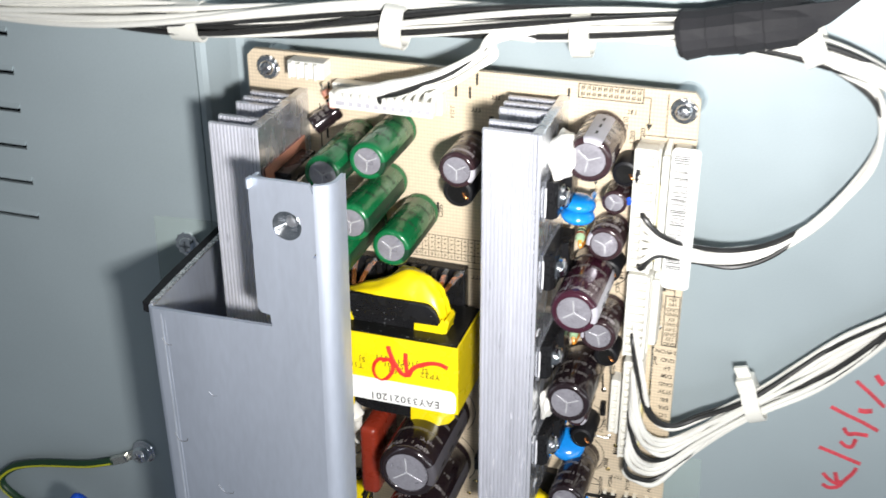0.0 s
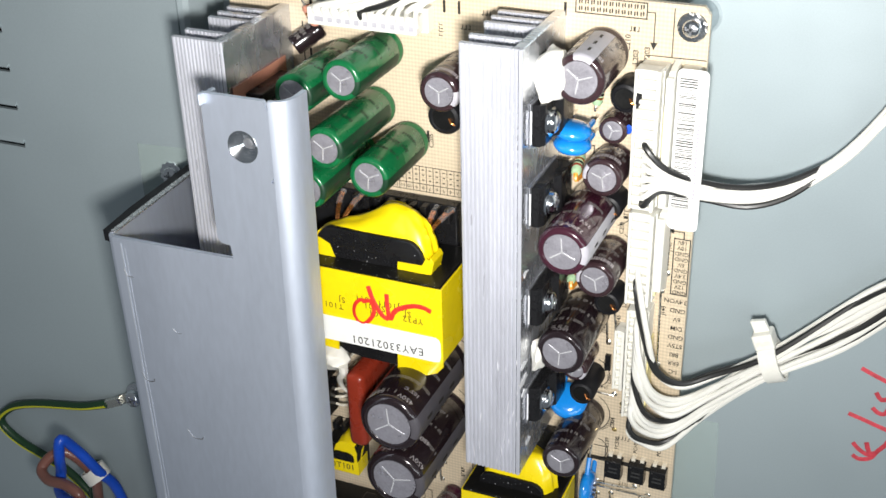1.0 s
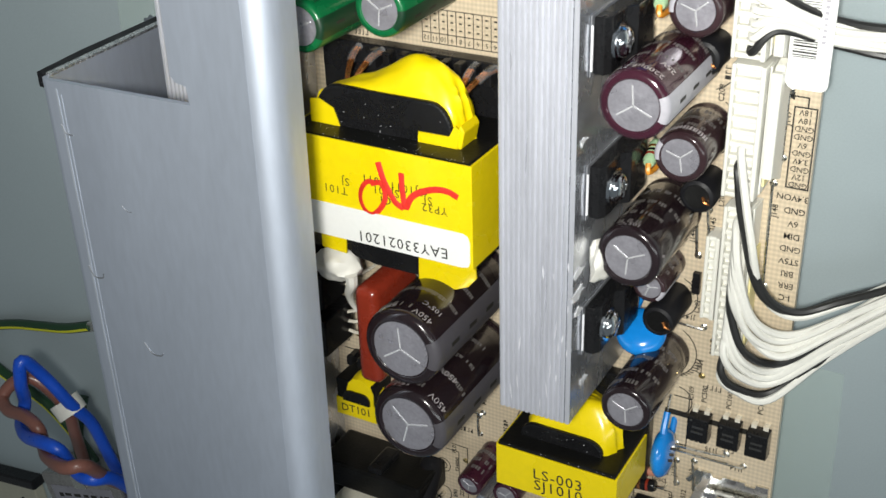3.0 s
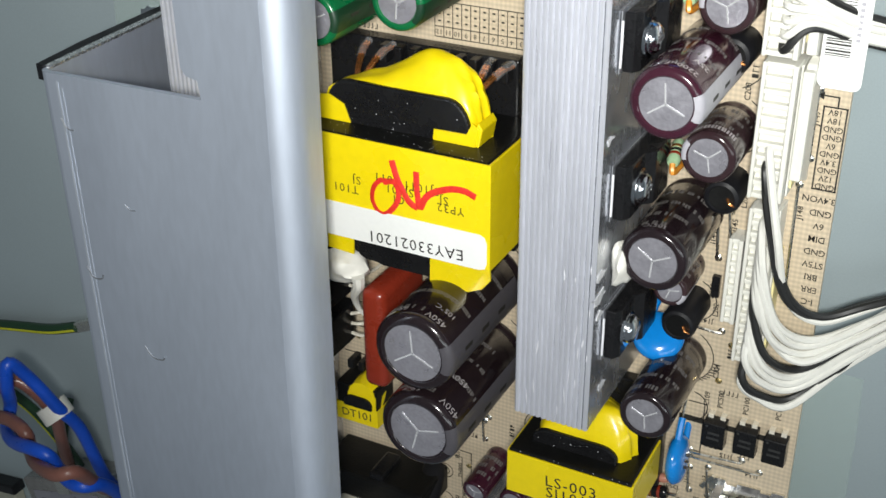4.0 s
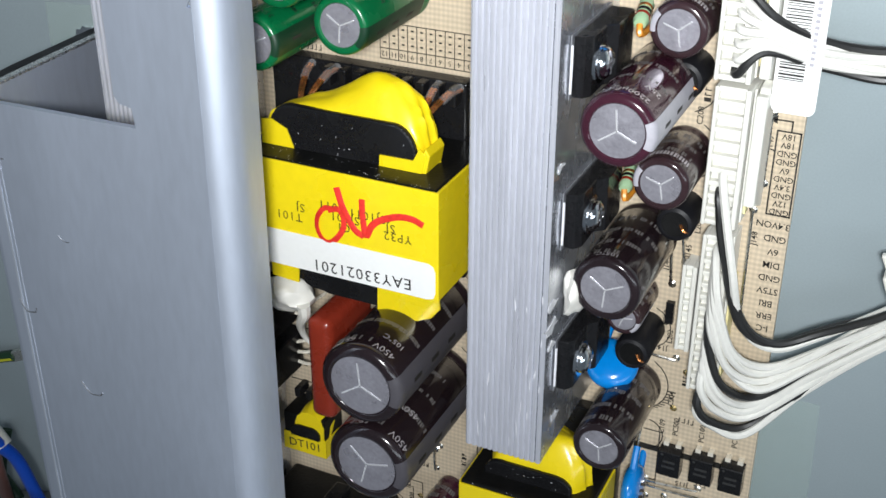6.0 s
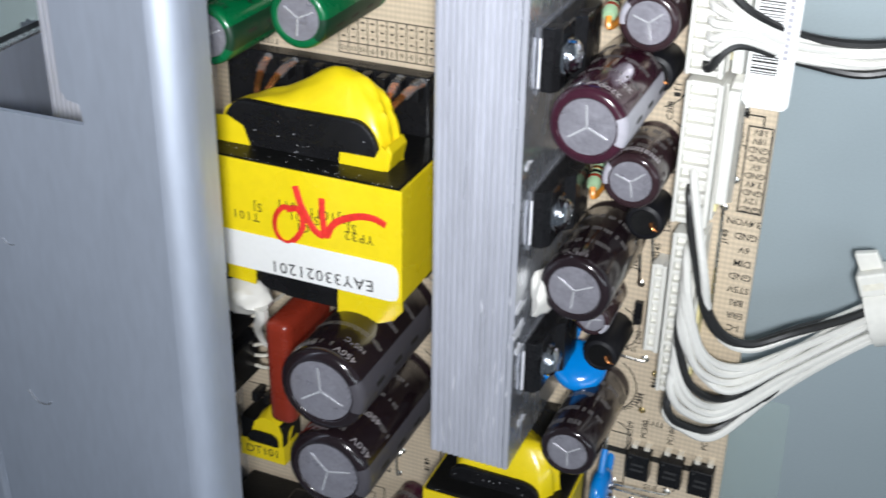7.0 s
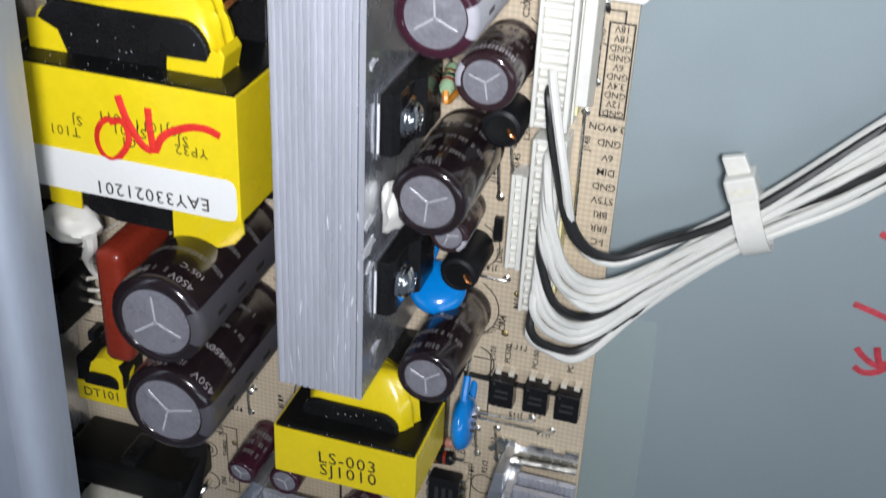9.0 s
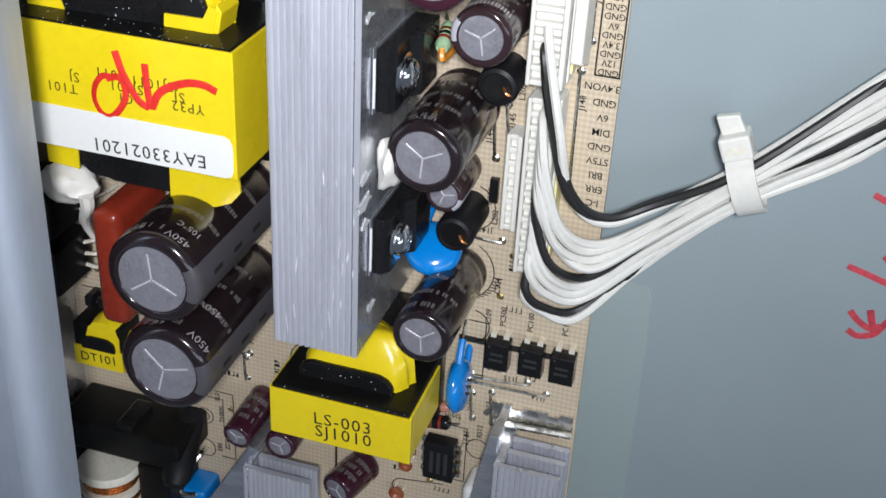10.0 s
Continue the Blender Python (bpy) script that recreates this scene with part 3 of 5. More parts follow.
part("plate", prism([(0, 0), (16, 0.8), (16, 4.6), (13.4, 4.5), (13.2, 3.7), (11, 3.6), (10.8, 4.3), (6, 4.1), (5.8, 3.3), (3.6, 3.2), (3.4, 4.3), (0.8, 4.2), (0, 2.8)], 0.1, 0.7), TIN, foot)
part("bent_edge", tube([(0.4, -0.1, 1.5), (8, 0.3, 1.6), (16, 0.7, 1.5)], 0.75, 8, 4), TIN, foot, "bright rolled edge", True)
part("side_wing", prism([(-1.2, 0.4), (1.2, 4.2), (0.2, 4.6), (-2.2, 1.0)], 0.1, 1.1, bevel=0.2), TIN, foot)
# scratches by the sawn end
for i in range(16):
    random.seed(40 + i)
    x, y = -31 - 12.5 * random.random() ** 1.8, random.uniform(-43, -8)
    n = random.uniform(0.6, 2.4)
    w = random.uniform(0.03, 0.11)
    part("scratch", moved(prism([(-w * 0.3, -n), (w * 0.6, -n * 0.7), (w, n * 0.2), (w * 0.2, n), (-w * 0.8, n * 0.5), (-w, -n * 0.3)], -0.2, 0.03), at(x + 30.3, y + 45.2, 30.46, 0, 0, random.uniform(-9, 6))), SCUFF, hs)

# ---- folded aluminium shield over the far heatsink ----
shield = thing("shield_cover", -131.5, 20, 3, "folded satin aluminium shield cover with notched corner and screw hole", "shield cover")


def sx(x, z):
    return (x + 131.5, z - 3)


def fold(points, t):
    """A sheet of thickness t bent along the given section line."""
    p = [Vector(q) for q in points]
    out, back = [], []
    for i, q in enumerate(p):
        d = (p[min(i + 1, len(p) - 1)] - p[max(i - 1, 0)]).normalized()
        n = Vector((d.y, -d.x))
        out.append(q)
        back.append(q + n * t)
    return [tuple(v) for v in out + back[::-1]]


TOP = 55.6
bend_l = [sx(-134.6, 3.0), sx(-133.2, 40)] + [sx(-131.0 + 2.0 * (1 - math.cos(radians(a))) - 1.6, TOP - 2.0 + 2.0 * math.sin(radians(a))) for a in range(0, 91, 18)]
part("side_wall", prism(fold(bend_l, 1.2), -165, 0, "y"), SHIELD, shield, "bent aluminium side wall", True)
x_l = -131.0 + 2.0 - 1.6


def holed(x0, x1, y0, y1, cx, cy, r, z0, z1, n=32):
    """A plate with a round hole through it."""
    bm = bmesh.new()
    rings = []
    for z in (z0, z1):
        outer, inside = [], []
        for i in range(n):
            a = 2 * math.pi * (i + 0.5) / n
            c, s = math.cos(a), math.sin(a)
            k = min(((x1 - cx) / c if c > 0 else (x0 - cx) / c) if abs(c) > 1e-6 else 1e9, ((y1 - cy) / s if s > 0 else (y0 - cy) / s) if abs(s) > 1e-6 else 1e9)
            outer.append(bm.verts.new((cx + k * c, cy + k * s, z)))
            inside.append(bm.verts.new((cx + r * c, cy + r * s, z)))
        rings.append((outer, inside))
    (lo, li), (ho, hi) = rings
    for i in range(n):
        j = (i + 1) % n
        bm.faces.new((lo[i], lo[j], li[j], li[i]))
        bm.faces.new((ho[i], ho[j], hi[j], hi[i]))
        bm.faces.new((li[i], li[j], hi[j], hi[i]))
        bm.faces.new((lo[i], lo[j], ho[j], ho[i]))
    return bm


part("hole_plate", holed(-98.6 + 131.5, -81.0 + 131.5, 23.0, 43.0, -88.6 + 131.5, 31.0, 3.5, TOP - 4.2, TOP - 3.0), SHIELD, shield)
part("top_sheet", prism([(x_l + 131.5, -165), (-81.0 + 131.5, -165), (-81.0 + 131.5, 23.0), (-98.6 + 131.5, 23.0), (-98.6 + 131.5, 6.0), (-97.6 + 131.5, 4.6), (-95.2 + 131.5, 4.2), (-94.8 + 131.5, 0.7), (x_l + 131.5, 0)], TOP - 4.2, TOP - 3.0), SHIELD, shield)
bend_r = [sx(-81.01, TOP)] + [sx(-81.0 + 4.9 * math.sin(radians(a)), TOP - 5.6 + 5.6 * math.cos(radians(a))) for a in range(12, 91, 13)] + [sx(-76.2, TOP - 9.5)]
part("rounded_flange", prism(fold(bend_r, 1.2), -165, 43.0, "y"), SHIELD, shield, "rounded bright flange of the cover", True)
part("narrow_lip", prism([(-98.6 + 131.5, TOP - 3.05), (-97.5 + 131.5, TOP - 3.05), (-97.5 + 131.5, TOP - 8), (-98.6 + 131.5, TOP - 8)], 6, 42.5, "y", 0.2, 1), SHIELD, shield)
part("raised_corner", prism([(-98.6 + 131.5, TOP - 3.1), (-97.2 + 131.5, TOP - 3.1), (-97.6 + 131.5, TOP - 1.2), (-98.4 + 131.5, TOP - 1.4)], 40.5, 43.2, "y", 0.2, 1), SHIELD, shield)
part("countersink", moved(lathe([(0.0, -2.6), (1.2, -2.5), (1.6, -2.2), (3.3, -0.1), (3.6, 0.12), (3.9, 0.08), (4.0, -0.02)], 32), at(-88.6 + 131.5, 31.0, TOP - 2.95)), CHROME, shield, "bright conical screw hole", True)
part("hole_screw", moved(lathe([(0, -2.2), (1.0, -2.25), (1.3, -2.4)], 20), at(-88.6 + 131.5, 31.0, TOP - 2.9)), ALU_DARK, shield, smooth=True)
# Black strip outside the wall, along its open end.
part("dark_edge_strip", prism([sx(-134.7, 3.2), sx(-133.3, 40), sx(-132.5, TOP - 1.5), sx(-134.6, TOP - 1.8), sx(-136.0, 40), sx(-137.0, 3.2)], -2.6, 0.4, "y"), SOFT_BLACK, shield)
part("cut_edge", prism([sx(-134.5, 3.2), sx(-133.1, 40), sx(-132.4, TOP - 2), sx(-130.9, TOP - 2), sx(-131.5, 40), sx(-132.9, 3.2)], 0.0, 0.5, "y"), SAWN, shield, "rough bright sawn edge")
# Paler strips paint the highlight that runs along the rounded bend.
for x, w, y in ((-128.4, 0.5, -1.5), (-127.2, 0.2, -2.5)):
    part("bend_line", box(x + 131.5, x + 131.5 + w, -160, y, TOP - 3.1, TOP - 2.95), BEND_SHEEN, shield)


def scratch(points, r=0.16):
    part("scratch", tube([(x + 131.5, y - 20, TOP - 2.95) for x, y in points], r, 5, 4), ALU_DARK, shield)


scratch([(-128.6, 11.2), (-127.6, 9.4), (-125.9, 9.2)])
scratch([(-128.8, -20.5), (-127.5, -22.8), (-125.2, -22.6), (-124.8, -21.6)])
scratch([(-116.4, -36.0), (-114.6, -38.2), (-112.2, -38.2), (-111.4, -37.4)])
scratch([(-116.0, -4.0), (-114.8, -5.0), (-113.5, -4.9)], 0.09)


# the cover narrows a little towards its far end
for ob in shield.children:
    for v in ob.data.vertices:
        v.co.x = 0.0275 + (v.co.x - 0.0275) * (1 + 0.42 * min(0.0, v.co.y))

# ---- electrolytic capacitors ----
def capacitor(x, y, h, r, sleeve, label, stripe=-20, tilt=(0, 0), words_on=(), spin=30, print_mat=None, disc=0.72, stripe_mat=None):
    c = thing("capacitor", x, y, 0, label, "capacitor", "capacitors on the board", tilt=tilt)
    rim = [(r, h - r * 0.22), (r * 0.985, h - r * 0.13), (r * 0.94, h - r * 0.055), (r * 0.87, h - r * 0.012), (r * (disc + 0.04), h), (r * disc, h - 0.22), (r * disc * 0.98, h - 0.6)]
    part("sleeve", lathe([(0, 0.15), (r * 0.9, 0.15), (r * 0.97, 0.5), (r, 1.0), (r, 1.8), (r * 0.945, 2.4), (r * 0.945, 2.9), (r, 3.6), (r * 1.002, h * 0.6)] + rim, 48), sleeve, c, smooth=True)
    top = part("can_top", lathe([(0, h - 0.22), (r * disc * 0.7, h - 0.24), (r * disc * 1.01, h - 0.34), (r * disc * 1.01, h - 0.6)], 40), CAN, c, "aluminium can end", True)
    sc = bmesh.new()
    for k in range(3):
        a = radians(spin + 120 * k)
        b = box(0, r * disc * 0.78, -0.055 * r ** 0.5, 0.055 * r ** 0.5, h - 0.26, h - 0.14)
        moved(b, at(0, 0, 0, 0, 0, math.degrees(a)))
        sc = merge(sc, b)
    part("pressure_score", sc, SCORE, top)
    if stripe is not None:
        part("polarity_stripe", arc_lathe([(r + 0.04, 3.8), (r + 0.04, h * 0.6)] + [(q + 0.045, z + 0.045) for q, z in rim[:5]], stripe - 24, stripe + 24), stripe_mat or STRIPE, c, smooth=True)
        marks = bmesh.new()
        for i in range(3):
            marks = merge(marks, shell(r + 0.05, stripe - 3, stripe + 3, h * (0.3 + 0.22 * i), h * (0.3 + 0.22 * i) + h * 0.09, 0.04, 3))
        part("stripe_mark", marks, INK, c)
    for t, size, z, ang in words_on:
        wrapped("print_word", t, size, r + 0.04, z, ang, print_mat or (INK_RIM if sleeve is BLACKCAN else INK_WHITE), c)
    random.seed(int(abs(x * 31 + y * 17)))
    for row in range(3):
        z0 = h * (0.28 + 0.2 * row)
        bars, a0 = [], random.uniform(20, 45)
        while a0 < 135:
            step = random.uniform(3, 7) * 6 / r
            if random.random() < 0.8:
                bars.append(shell(r, a0, a0 + step * 0.7, z0, z0 + random.uniform(0.9, 1.4), 0.03, 1))
            a0 += step
        part("lettering", merge(*bars), print_mat or INK_DIM, c)
    if print_mat is None and r > 4.5:
        bars, a0 = [], 40 + (35 if words_on else 0)
        while a0 < 165:
            step = random.uniform(4, 8) * 6 / r
            if not words_on or random.random() < 0.6:
                bars.append(shell(r * 1.002, a0, a0 + step * 0.62, h - r * 0.2 - 2.6, h - r * 0.2 - 1.2, 0.03, 1))
            a0 += step
        part("rim_lettering", merge(*bars), INK_DIM if words_on else INK_RIM, c)
    for dx in (-r * 0.4, r * 0.4):
        part("lead", moved(lathe([(0.3, -1.5), (0.3, 0.3)], 6), at(dx, 0, 0)), TIN, c)
    return c


capacitor(-66.0, -35.3, 35.0, 8.9, BLACKCAN, "large black-brown 450 volt electrolytic capacitor with grey stripe", 2, words_on=(("450V", 2.3, 32.2, 62), ("68µF", 2.3, 32.2, 118), ("105°C", 1.9, 28.5, 60)), spin=-25, stripe_mat=STRIPE_DARK)
capacitor(-65.4, -54.3, 34.6, 8.9, BLACKCAN, "large black-brown 450 volt electrolytic capacitor beside a small transformer", -4, words_on=(("450V", 2.5, 32.0, 45), ("68µF", 2.1, 32.2, 105), ("450V", 2.4, 24, 60)), spin=15, stripe_mat=STRIPE_DARK)
capacitor(-20.0, 24.3, 31.0, 6.4, MAROON, "maroon 2200 microfarad electrolytic capacitor with grey stripe", 0, words_on=(("2200µF", 2.0, 28.6, 75), ("25V", 2.0, 24.5, 55)), spin=-25)
capacitor(-21.8, -8.2, 25.0, 6.3, BLACKCAN, "black-brown 1000 microfarad electrolytic capacitor beside the heatsink", None, words_on=(("105°C", 1.7, 22.9, 95), ("1000µF", 1.8, 22.9, -10)), spin=25)
capacitor(-20.9, -42.4, 24.7, 5.25, BLACKCAN, "slim dark brown electrolytic capacitor by the foot of the heatsink", None, spin=35, words_on=(("25V", 1.6, 22.6, -10),))
capacitor(-15.8, 9.9, 17.0, 5.0, BROWN, "brown electrolytic capacitor with pale stripe between connector and heatsink", 170, spin=40)
capacitor(-20.4, 63.4, 21.0, 6.2, BROWN, "brown electrolytic capacitor near the board's corner", 80, spin=20)
capacitor(-16.5, 35.6, 12.0, 5.0, BROWN, "short brown electrolytic capacitor by the white connector", 165, spin=40)
capacitor(-14.8, 47.6, 10.5, 3.4, BROWN, "small brown electrolytic capacitor beside blue disc capacitors", None, spin=10)
capacitor(-21.5, -20.6, 13.0, 3.4, BROWN, "small brown electrolytic capacitor tucked behind a larger one", -30, spin=10)
capacitor(-56.3, 54.6, 18.0, 5.2, BROWN, "brown electrolytic capacitor with pale stripe beside the tall heatsink", -15, spin=30)
for x, y, h, r in ((-81.8, 41.4, 31.3, 5.5), (-72.5, 32.7, 26.0, 5.5), (-78.6, 57.6, 26.0, 5.3), (-90.2, 53.6, 29.5, 5.4), (-88.2, 28.6, 30.0, 5.4)):
    capacitor(x, y, h, r, GREEN, "green electrolytic capacitor with grey aluminium top in a cluster", 0 if h > 28 else -20, words_on=(("35V", 2.0, h - 2.6, 70), ("105°C", 1.8, h * 0.55, 75)), spin=25, print_mat=INK_GREEN, stripe_mat=INK_GREEN)
capacitor(-62.0, -83.6, 13.2, 3.2, MAROON, "small maroon electrolytic capacitor leaning on the board", None, tilt=(9, -4), spin=20)
capacitor(-54.2, -87.0, 11.0, 3.4, MAROON, "small maroon electrolytic capacitor by the yellow transformer", None, spin=50)
leaning = capacitor(-38.6, -94.6, 10.5, 3.7, MAROON, "small maroon electrolytic capacitor leaning over in front of a transformer", None, spin=70)
leaning.matrix_basis = pose(-38.6 * MM, -94.6 * MM, 0.8 * MM, 4, -18, 0)
capacitor(-97.3, 61.3, 9.0, 2.8, BLACKCAN, "small black electrolytic capacitor leaning by the white plug", None, tilt=(30, -47.6), spin=70)


# ---- wound parts ----
def choke(x, y, h, r, label):
    c = thing("choke", x, y, 0, label, "choke", "chokes on the board")
    part("shrink_sleeve", lathe([(0, 0.2), (r * 0.9, 0.2), (r, 1), (r * 0.97, h * 0.5), (r, h - 1.2), (r * 0.9, h - 0.3), (r * 0.72, h), (r * 0.66, h - 0.3)], 28), SOFT_BLACK, c, smooth=True)
    part("core_end", lathe([(0, h - 0.5), (r * 0.68, h - 0.4), (r * 0.68, h - 0.8)], 20), FERRITE, c)
    part("lead", tube([(r * 0.3, 0, h - 0.5), (r * 0.5, -r * 0.2, h + 0.1), (r * 0.78, -r * 0.35, h - 0.6)], 0.3, 6, 4), COPPER, c, smooth=True)


for x, y, h, r in ((-15.6, 26.0, 9, 3.6), (-14.6, -1.2, 9, 3.6), (-19.6, -28.6, 12, 3.5), (-57.8, 45.3, 12, 4.6), (-12.6, 55.5, 9, 3.8)):
    choke(x, y, h, r, "small black choke in heat-shrink sleeve")


def d_shape(x0, x1, y0, y1, n=10, soft=0.45):
    """A flat oval half, closed on the side y0."""
    w, pts = x1 - x0, [(x0, y0)]
    rx = w * soft
    for i in range(n + 1):
        a = math.pi - math.pi / 2 * i / n
        pts.append((x0 + rx + rx * math.cos(a), y0 + (y1 - y0) * (0.35 + 0.65 * math.sin(a))))
    for i in range(n + 1):
        a = math.pi / 2 - math.pi / 2 * i / n
        pts.append((x1 - rx + rx * math.cos(a), y0 + (y1 - y0) * (0.35 + 0.65 * math.sin(a))))
    return pts + [(x1, y0)]


def taped_winding(front, back, z0, z1, folds=0.36):
    """A winding under tape: a narrow front outline swelling to a wider one, then drawn in below, creased where the tape turns."""
    bm, rows, n = bmesh.new(), [], 30
    for k in range(n + 1):
        t = k / n
        swell = math.sin(min(1.0, t / 0.34) * math.pi / 2) ** 0.8
        drop = max(0.0, t - 0.34) * (z1 - z0)
        line = glide([(a[0] + (b[0] - a[0]) * swell - 0.55 * drop * (b[0] > 0), a[1] + (b[1] - a[1]) * swell - 0.45 * drop * (b[1] > front[0][1] + 1), 0) for a, b in zip(front, back)], 9)
        row = []
        for i, p in enumerate(line):
            u = i / (len(line) - 1)
            d = (line[min(i + 1, len(line) - 1)] - line[max(i - 1, 0)]).normalized()
            turn = max(0.0, min(1.0, (u - 0.6) * 4))
            crease = (1 - 2 * abs(math.sin(t * 21 + u * 5 + 2 * math.sin(u * 9)))) * turn + (0.7 - 1.4 * abs(math.sin(u * 6 + t * 8 + math.sin(t * 11)))) * (1 - turn) + 1.2 * noise.noise(p * 0.22 + Vector((0, 0, t * 7)))
            p = p + Vector((-d.y, d.x, 0)) * folds * crease * min(1.0, t * 5)
            row.append(bm.verts.new((p.x, p.y, z1 + (z0 - z1) * t)))
        rows.append(row)
    for a, b in zip(rows, rows[1:]):
        for i in range(len(a) - 1):
            bm.faces.new((a[i], a[i + 1], b[i + 1], b[i]))
        bm.faces.new((a[-1], a[0], b[0], b[-1]))
    bm.faces.new(rows[0])
    bm.faces.new(rows[-1][::-1])
    return bm


def bulge(x0, x1, y0, y1, z0, z1, crease=5, soft=0.45, skew=0.0):
    """A tape-wrapped winding: a half oval with uneven turns."""
    prof = d_shape(x0, x1, y0, y1, 12, soft)
    bm = bmesh.new()
    n = 7
    rows = []
    for k in range(n + 1):
        t = k / n
        row = []
        for i, (x, y) in enumerate(prof):
            f = 1 + 0.05 * math.sin(t * math.pi) + 0.018 * math.sin(i * 1.7 + k * crease)
            row.append(bm.verts.new(((x - (x0 + x1) / 2) * f + (x0 + x1) / 2, y0 + (y - y0) * f * (1 + skew * (x - (x0 + x1) / 2) / (x1 - x0) * 2), z0 + (z1 - z0) * t)))
        rows.append(row)
    for a, b in zip(rows, rows[1:]):
        for i in range(len(prof)):
            j = (i + 1) % len(prof)
            bm.faces.new((a[i], a[j], b[j], b[i]))
    bm.faces.new(rows[0])
    bm.faces.new(rows[-1][::-1])
    return bm


tr = thing("transformer", -74.5, -5.6, 0, "large black transformer wrapped in yellow tape, white label, red marker", "transformer")


def T(*v):
    return [(x + 74.5, y + 5.6) for x, y in v]


part("core", box(-21.4, 21.4, -11.2, 11.0, 4.0, 27.3, 0.6), FERRITE, tr)
part("tape_top", box(-22.0, 21.9, -11.4, 10.9, 27.2, 27.7, 0.15), YELLOW, tr, "yellow polyester tape round the core")
part("tape_side", box(21.3, 21.9, -11.4, 10.9, 5.0, 27.5, 0.15), YELLOW, tr)
part("tape_side", box(-21.6, -21.35, -11.4, 10.9, 5.0, 27.5), YELLOW, tr)
part("bobbin_base", box(-27, 16.5, -20, 22.5, 0.0, 4.0, 0.4), BLACK, tr)
part("winding", taped_winding([(-18.2, 10.5), (-17.8, 15.4), (-15.0, 18.4), (-4, 19.6), (4.5, 19.6), (11, 18.9), (14.6, 15.4), (15.2, 10.5)],
                              [(-18.2, 10.5), (-18.0, 15.2), (-14.6, 18.6), (-5.0, 22.4), (3.4, 26.6), (11.0, 24.4), (14.8, 19.2), (16.4, 10.5)], 4.5, 20.4), YELLOW, tr, "bulging winding in creased yellow tape", True)
part("bobbin_flange", prism(d_shape(-17.4, 14.4, 10.0, 19.6, 10, 0.16), 19.6, 21.4, bevel=0.5), BLACK, tr)
part("winding_front", moved(bulge(-17.5, 17.0, 10.0, 21.0, 4.5, 19.4, 5, 0.3), at(0, 0, 0, 0, 0, 180)), BLACK, tr, "black front of the winding", True)
part("tape_flap", prism([(5.0, -11.0), (17.9, -11.0), (18.5, -18.2), (16.6, -20.6), (13.5, -22.0), (4.7, -22.4)], 19.6, 20.0), YELLOW, tr)
part("tape_flap", prism([(-19.4, -11.0), (-12.9, -11.0), (-13.2, -19.6), (-19.4, -19.2)], 20.0, 20.4), YELLOW, tr)
part("tape_flap", prism([(-18.6, 10.9), (-11.6, 10.9), (-13.0, 14.7), (-16.4, 16.3), (-18.5, 16.0)], 21.4, 21.7), YELLOW, tr)
part("tape_flap", prism([(6.8, 10.9), (15.6, 10.9), (16.4, 14.8), (15.2, 15.8), (13.9, 13.3), (7.0, 13.2)], 21.4, 21.7), YELLOW, tr)
part("tape_fold", prism([(14.6, 10.9), (16.4, 10.9), (17.2, 14.6), (16.3, 16.0), (15.2, 13.6)], 15.0, 21.5, bevel=0.25), YELLOW, tr)
lab = part("paper_label", prism([(-21.5, -11.3), (19.6, -11.3), (20.9, -10.9), (21.3, -9.8), (21.3, -5.4), (20.8, -4.2), (19.8, -3.7), (-21.5, -3.7)], 27.7, 27.82), PAPER, tr, "white paper label")
words("print_word", "EAY33021201", 3.35, 5.8, -9.2, 27.85, 181.5, INK, lab, 1.12)
for t, x, y, s in (("YP32", 13.6, 0.3, 2.5), ("T101", -9.6, -0.1, 2.5), ("SJ1011", 7.4, 3.4, 2.5), ("SJ", 12.2, 1.9, 2.5), ("SJ101", 2.6, 1.9, 2.5), ("SJ", -7.0, 2.1, 2.5), ("1011", -0.2, 3.8, 2.5), ("CI", 2.4, -0.1, 2.5)):
    words("print_word", t, s, x, y, 27.73, 180, INK_FADED, tr, 1.15)


def stroke(pts, r, z, name, parent, material=RED_INK):
    bm = tube([(x, y, z) for x, y in pts], r, 8, 6, 0.12)
    return part(name, bm, material, parent, smooth=True)


stroke([(0.2, 3.5), (-1.8, 3.3), (-3.4, 1.2), (-3.7, -1.4), (-2.6, -3.6), (-0.8, -4.1), (1.0, -2.6), (2.4, -0.2), (2.4, 2.2), (1.2, 3.6), (-1.0, 3.0)], 0.72, 27.72, "marker_stroke", tr)
stroke([(1.2, 8.0), (2.2, 4.6), (3.4, 2.2), (4.9, -0.1), (6.6, -0.9)], 0.78, 27.74, "marker_stroke", tr)
stroke([(6.4, 6.6), (6.5, 3.0), (7.0, -0.8), (8.2, 1.4), (10.0, 3.0), (13.6, 4.5), (16.6, 4.7), (18.9, 3.9)], 0.68, 27.74, "marker_stroke", tr)
for i in range(9):
    x = -12.5 + 3.4 * i
    part("pin_rib", box(x - 0.9, x + 0.9, 18.5, 22.3, 3.9, 7.0, 0.3), BLACK, tr)
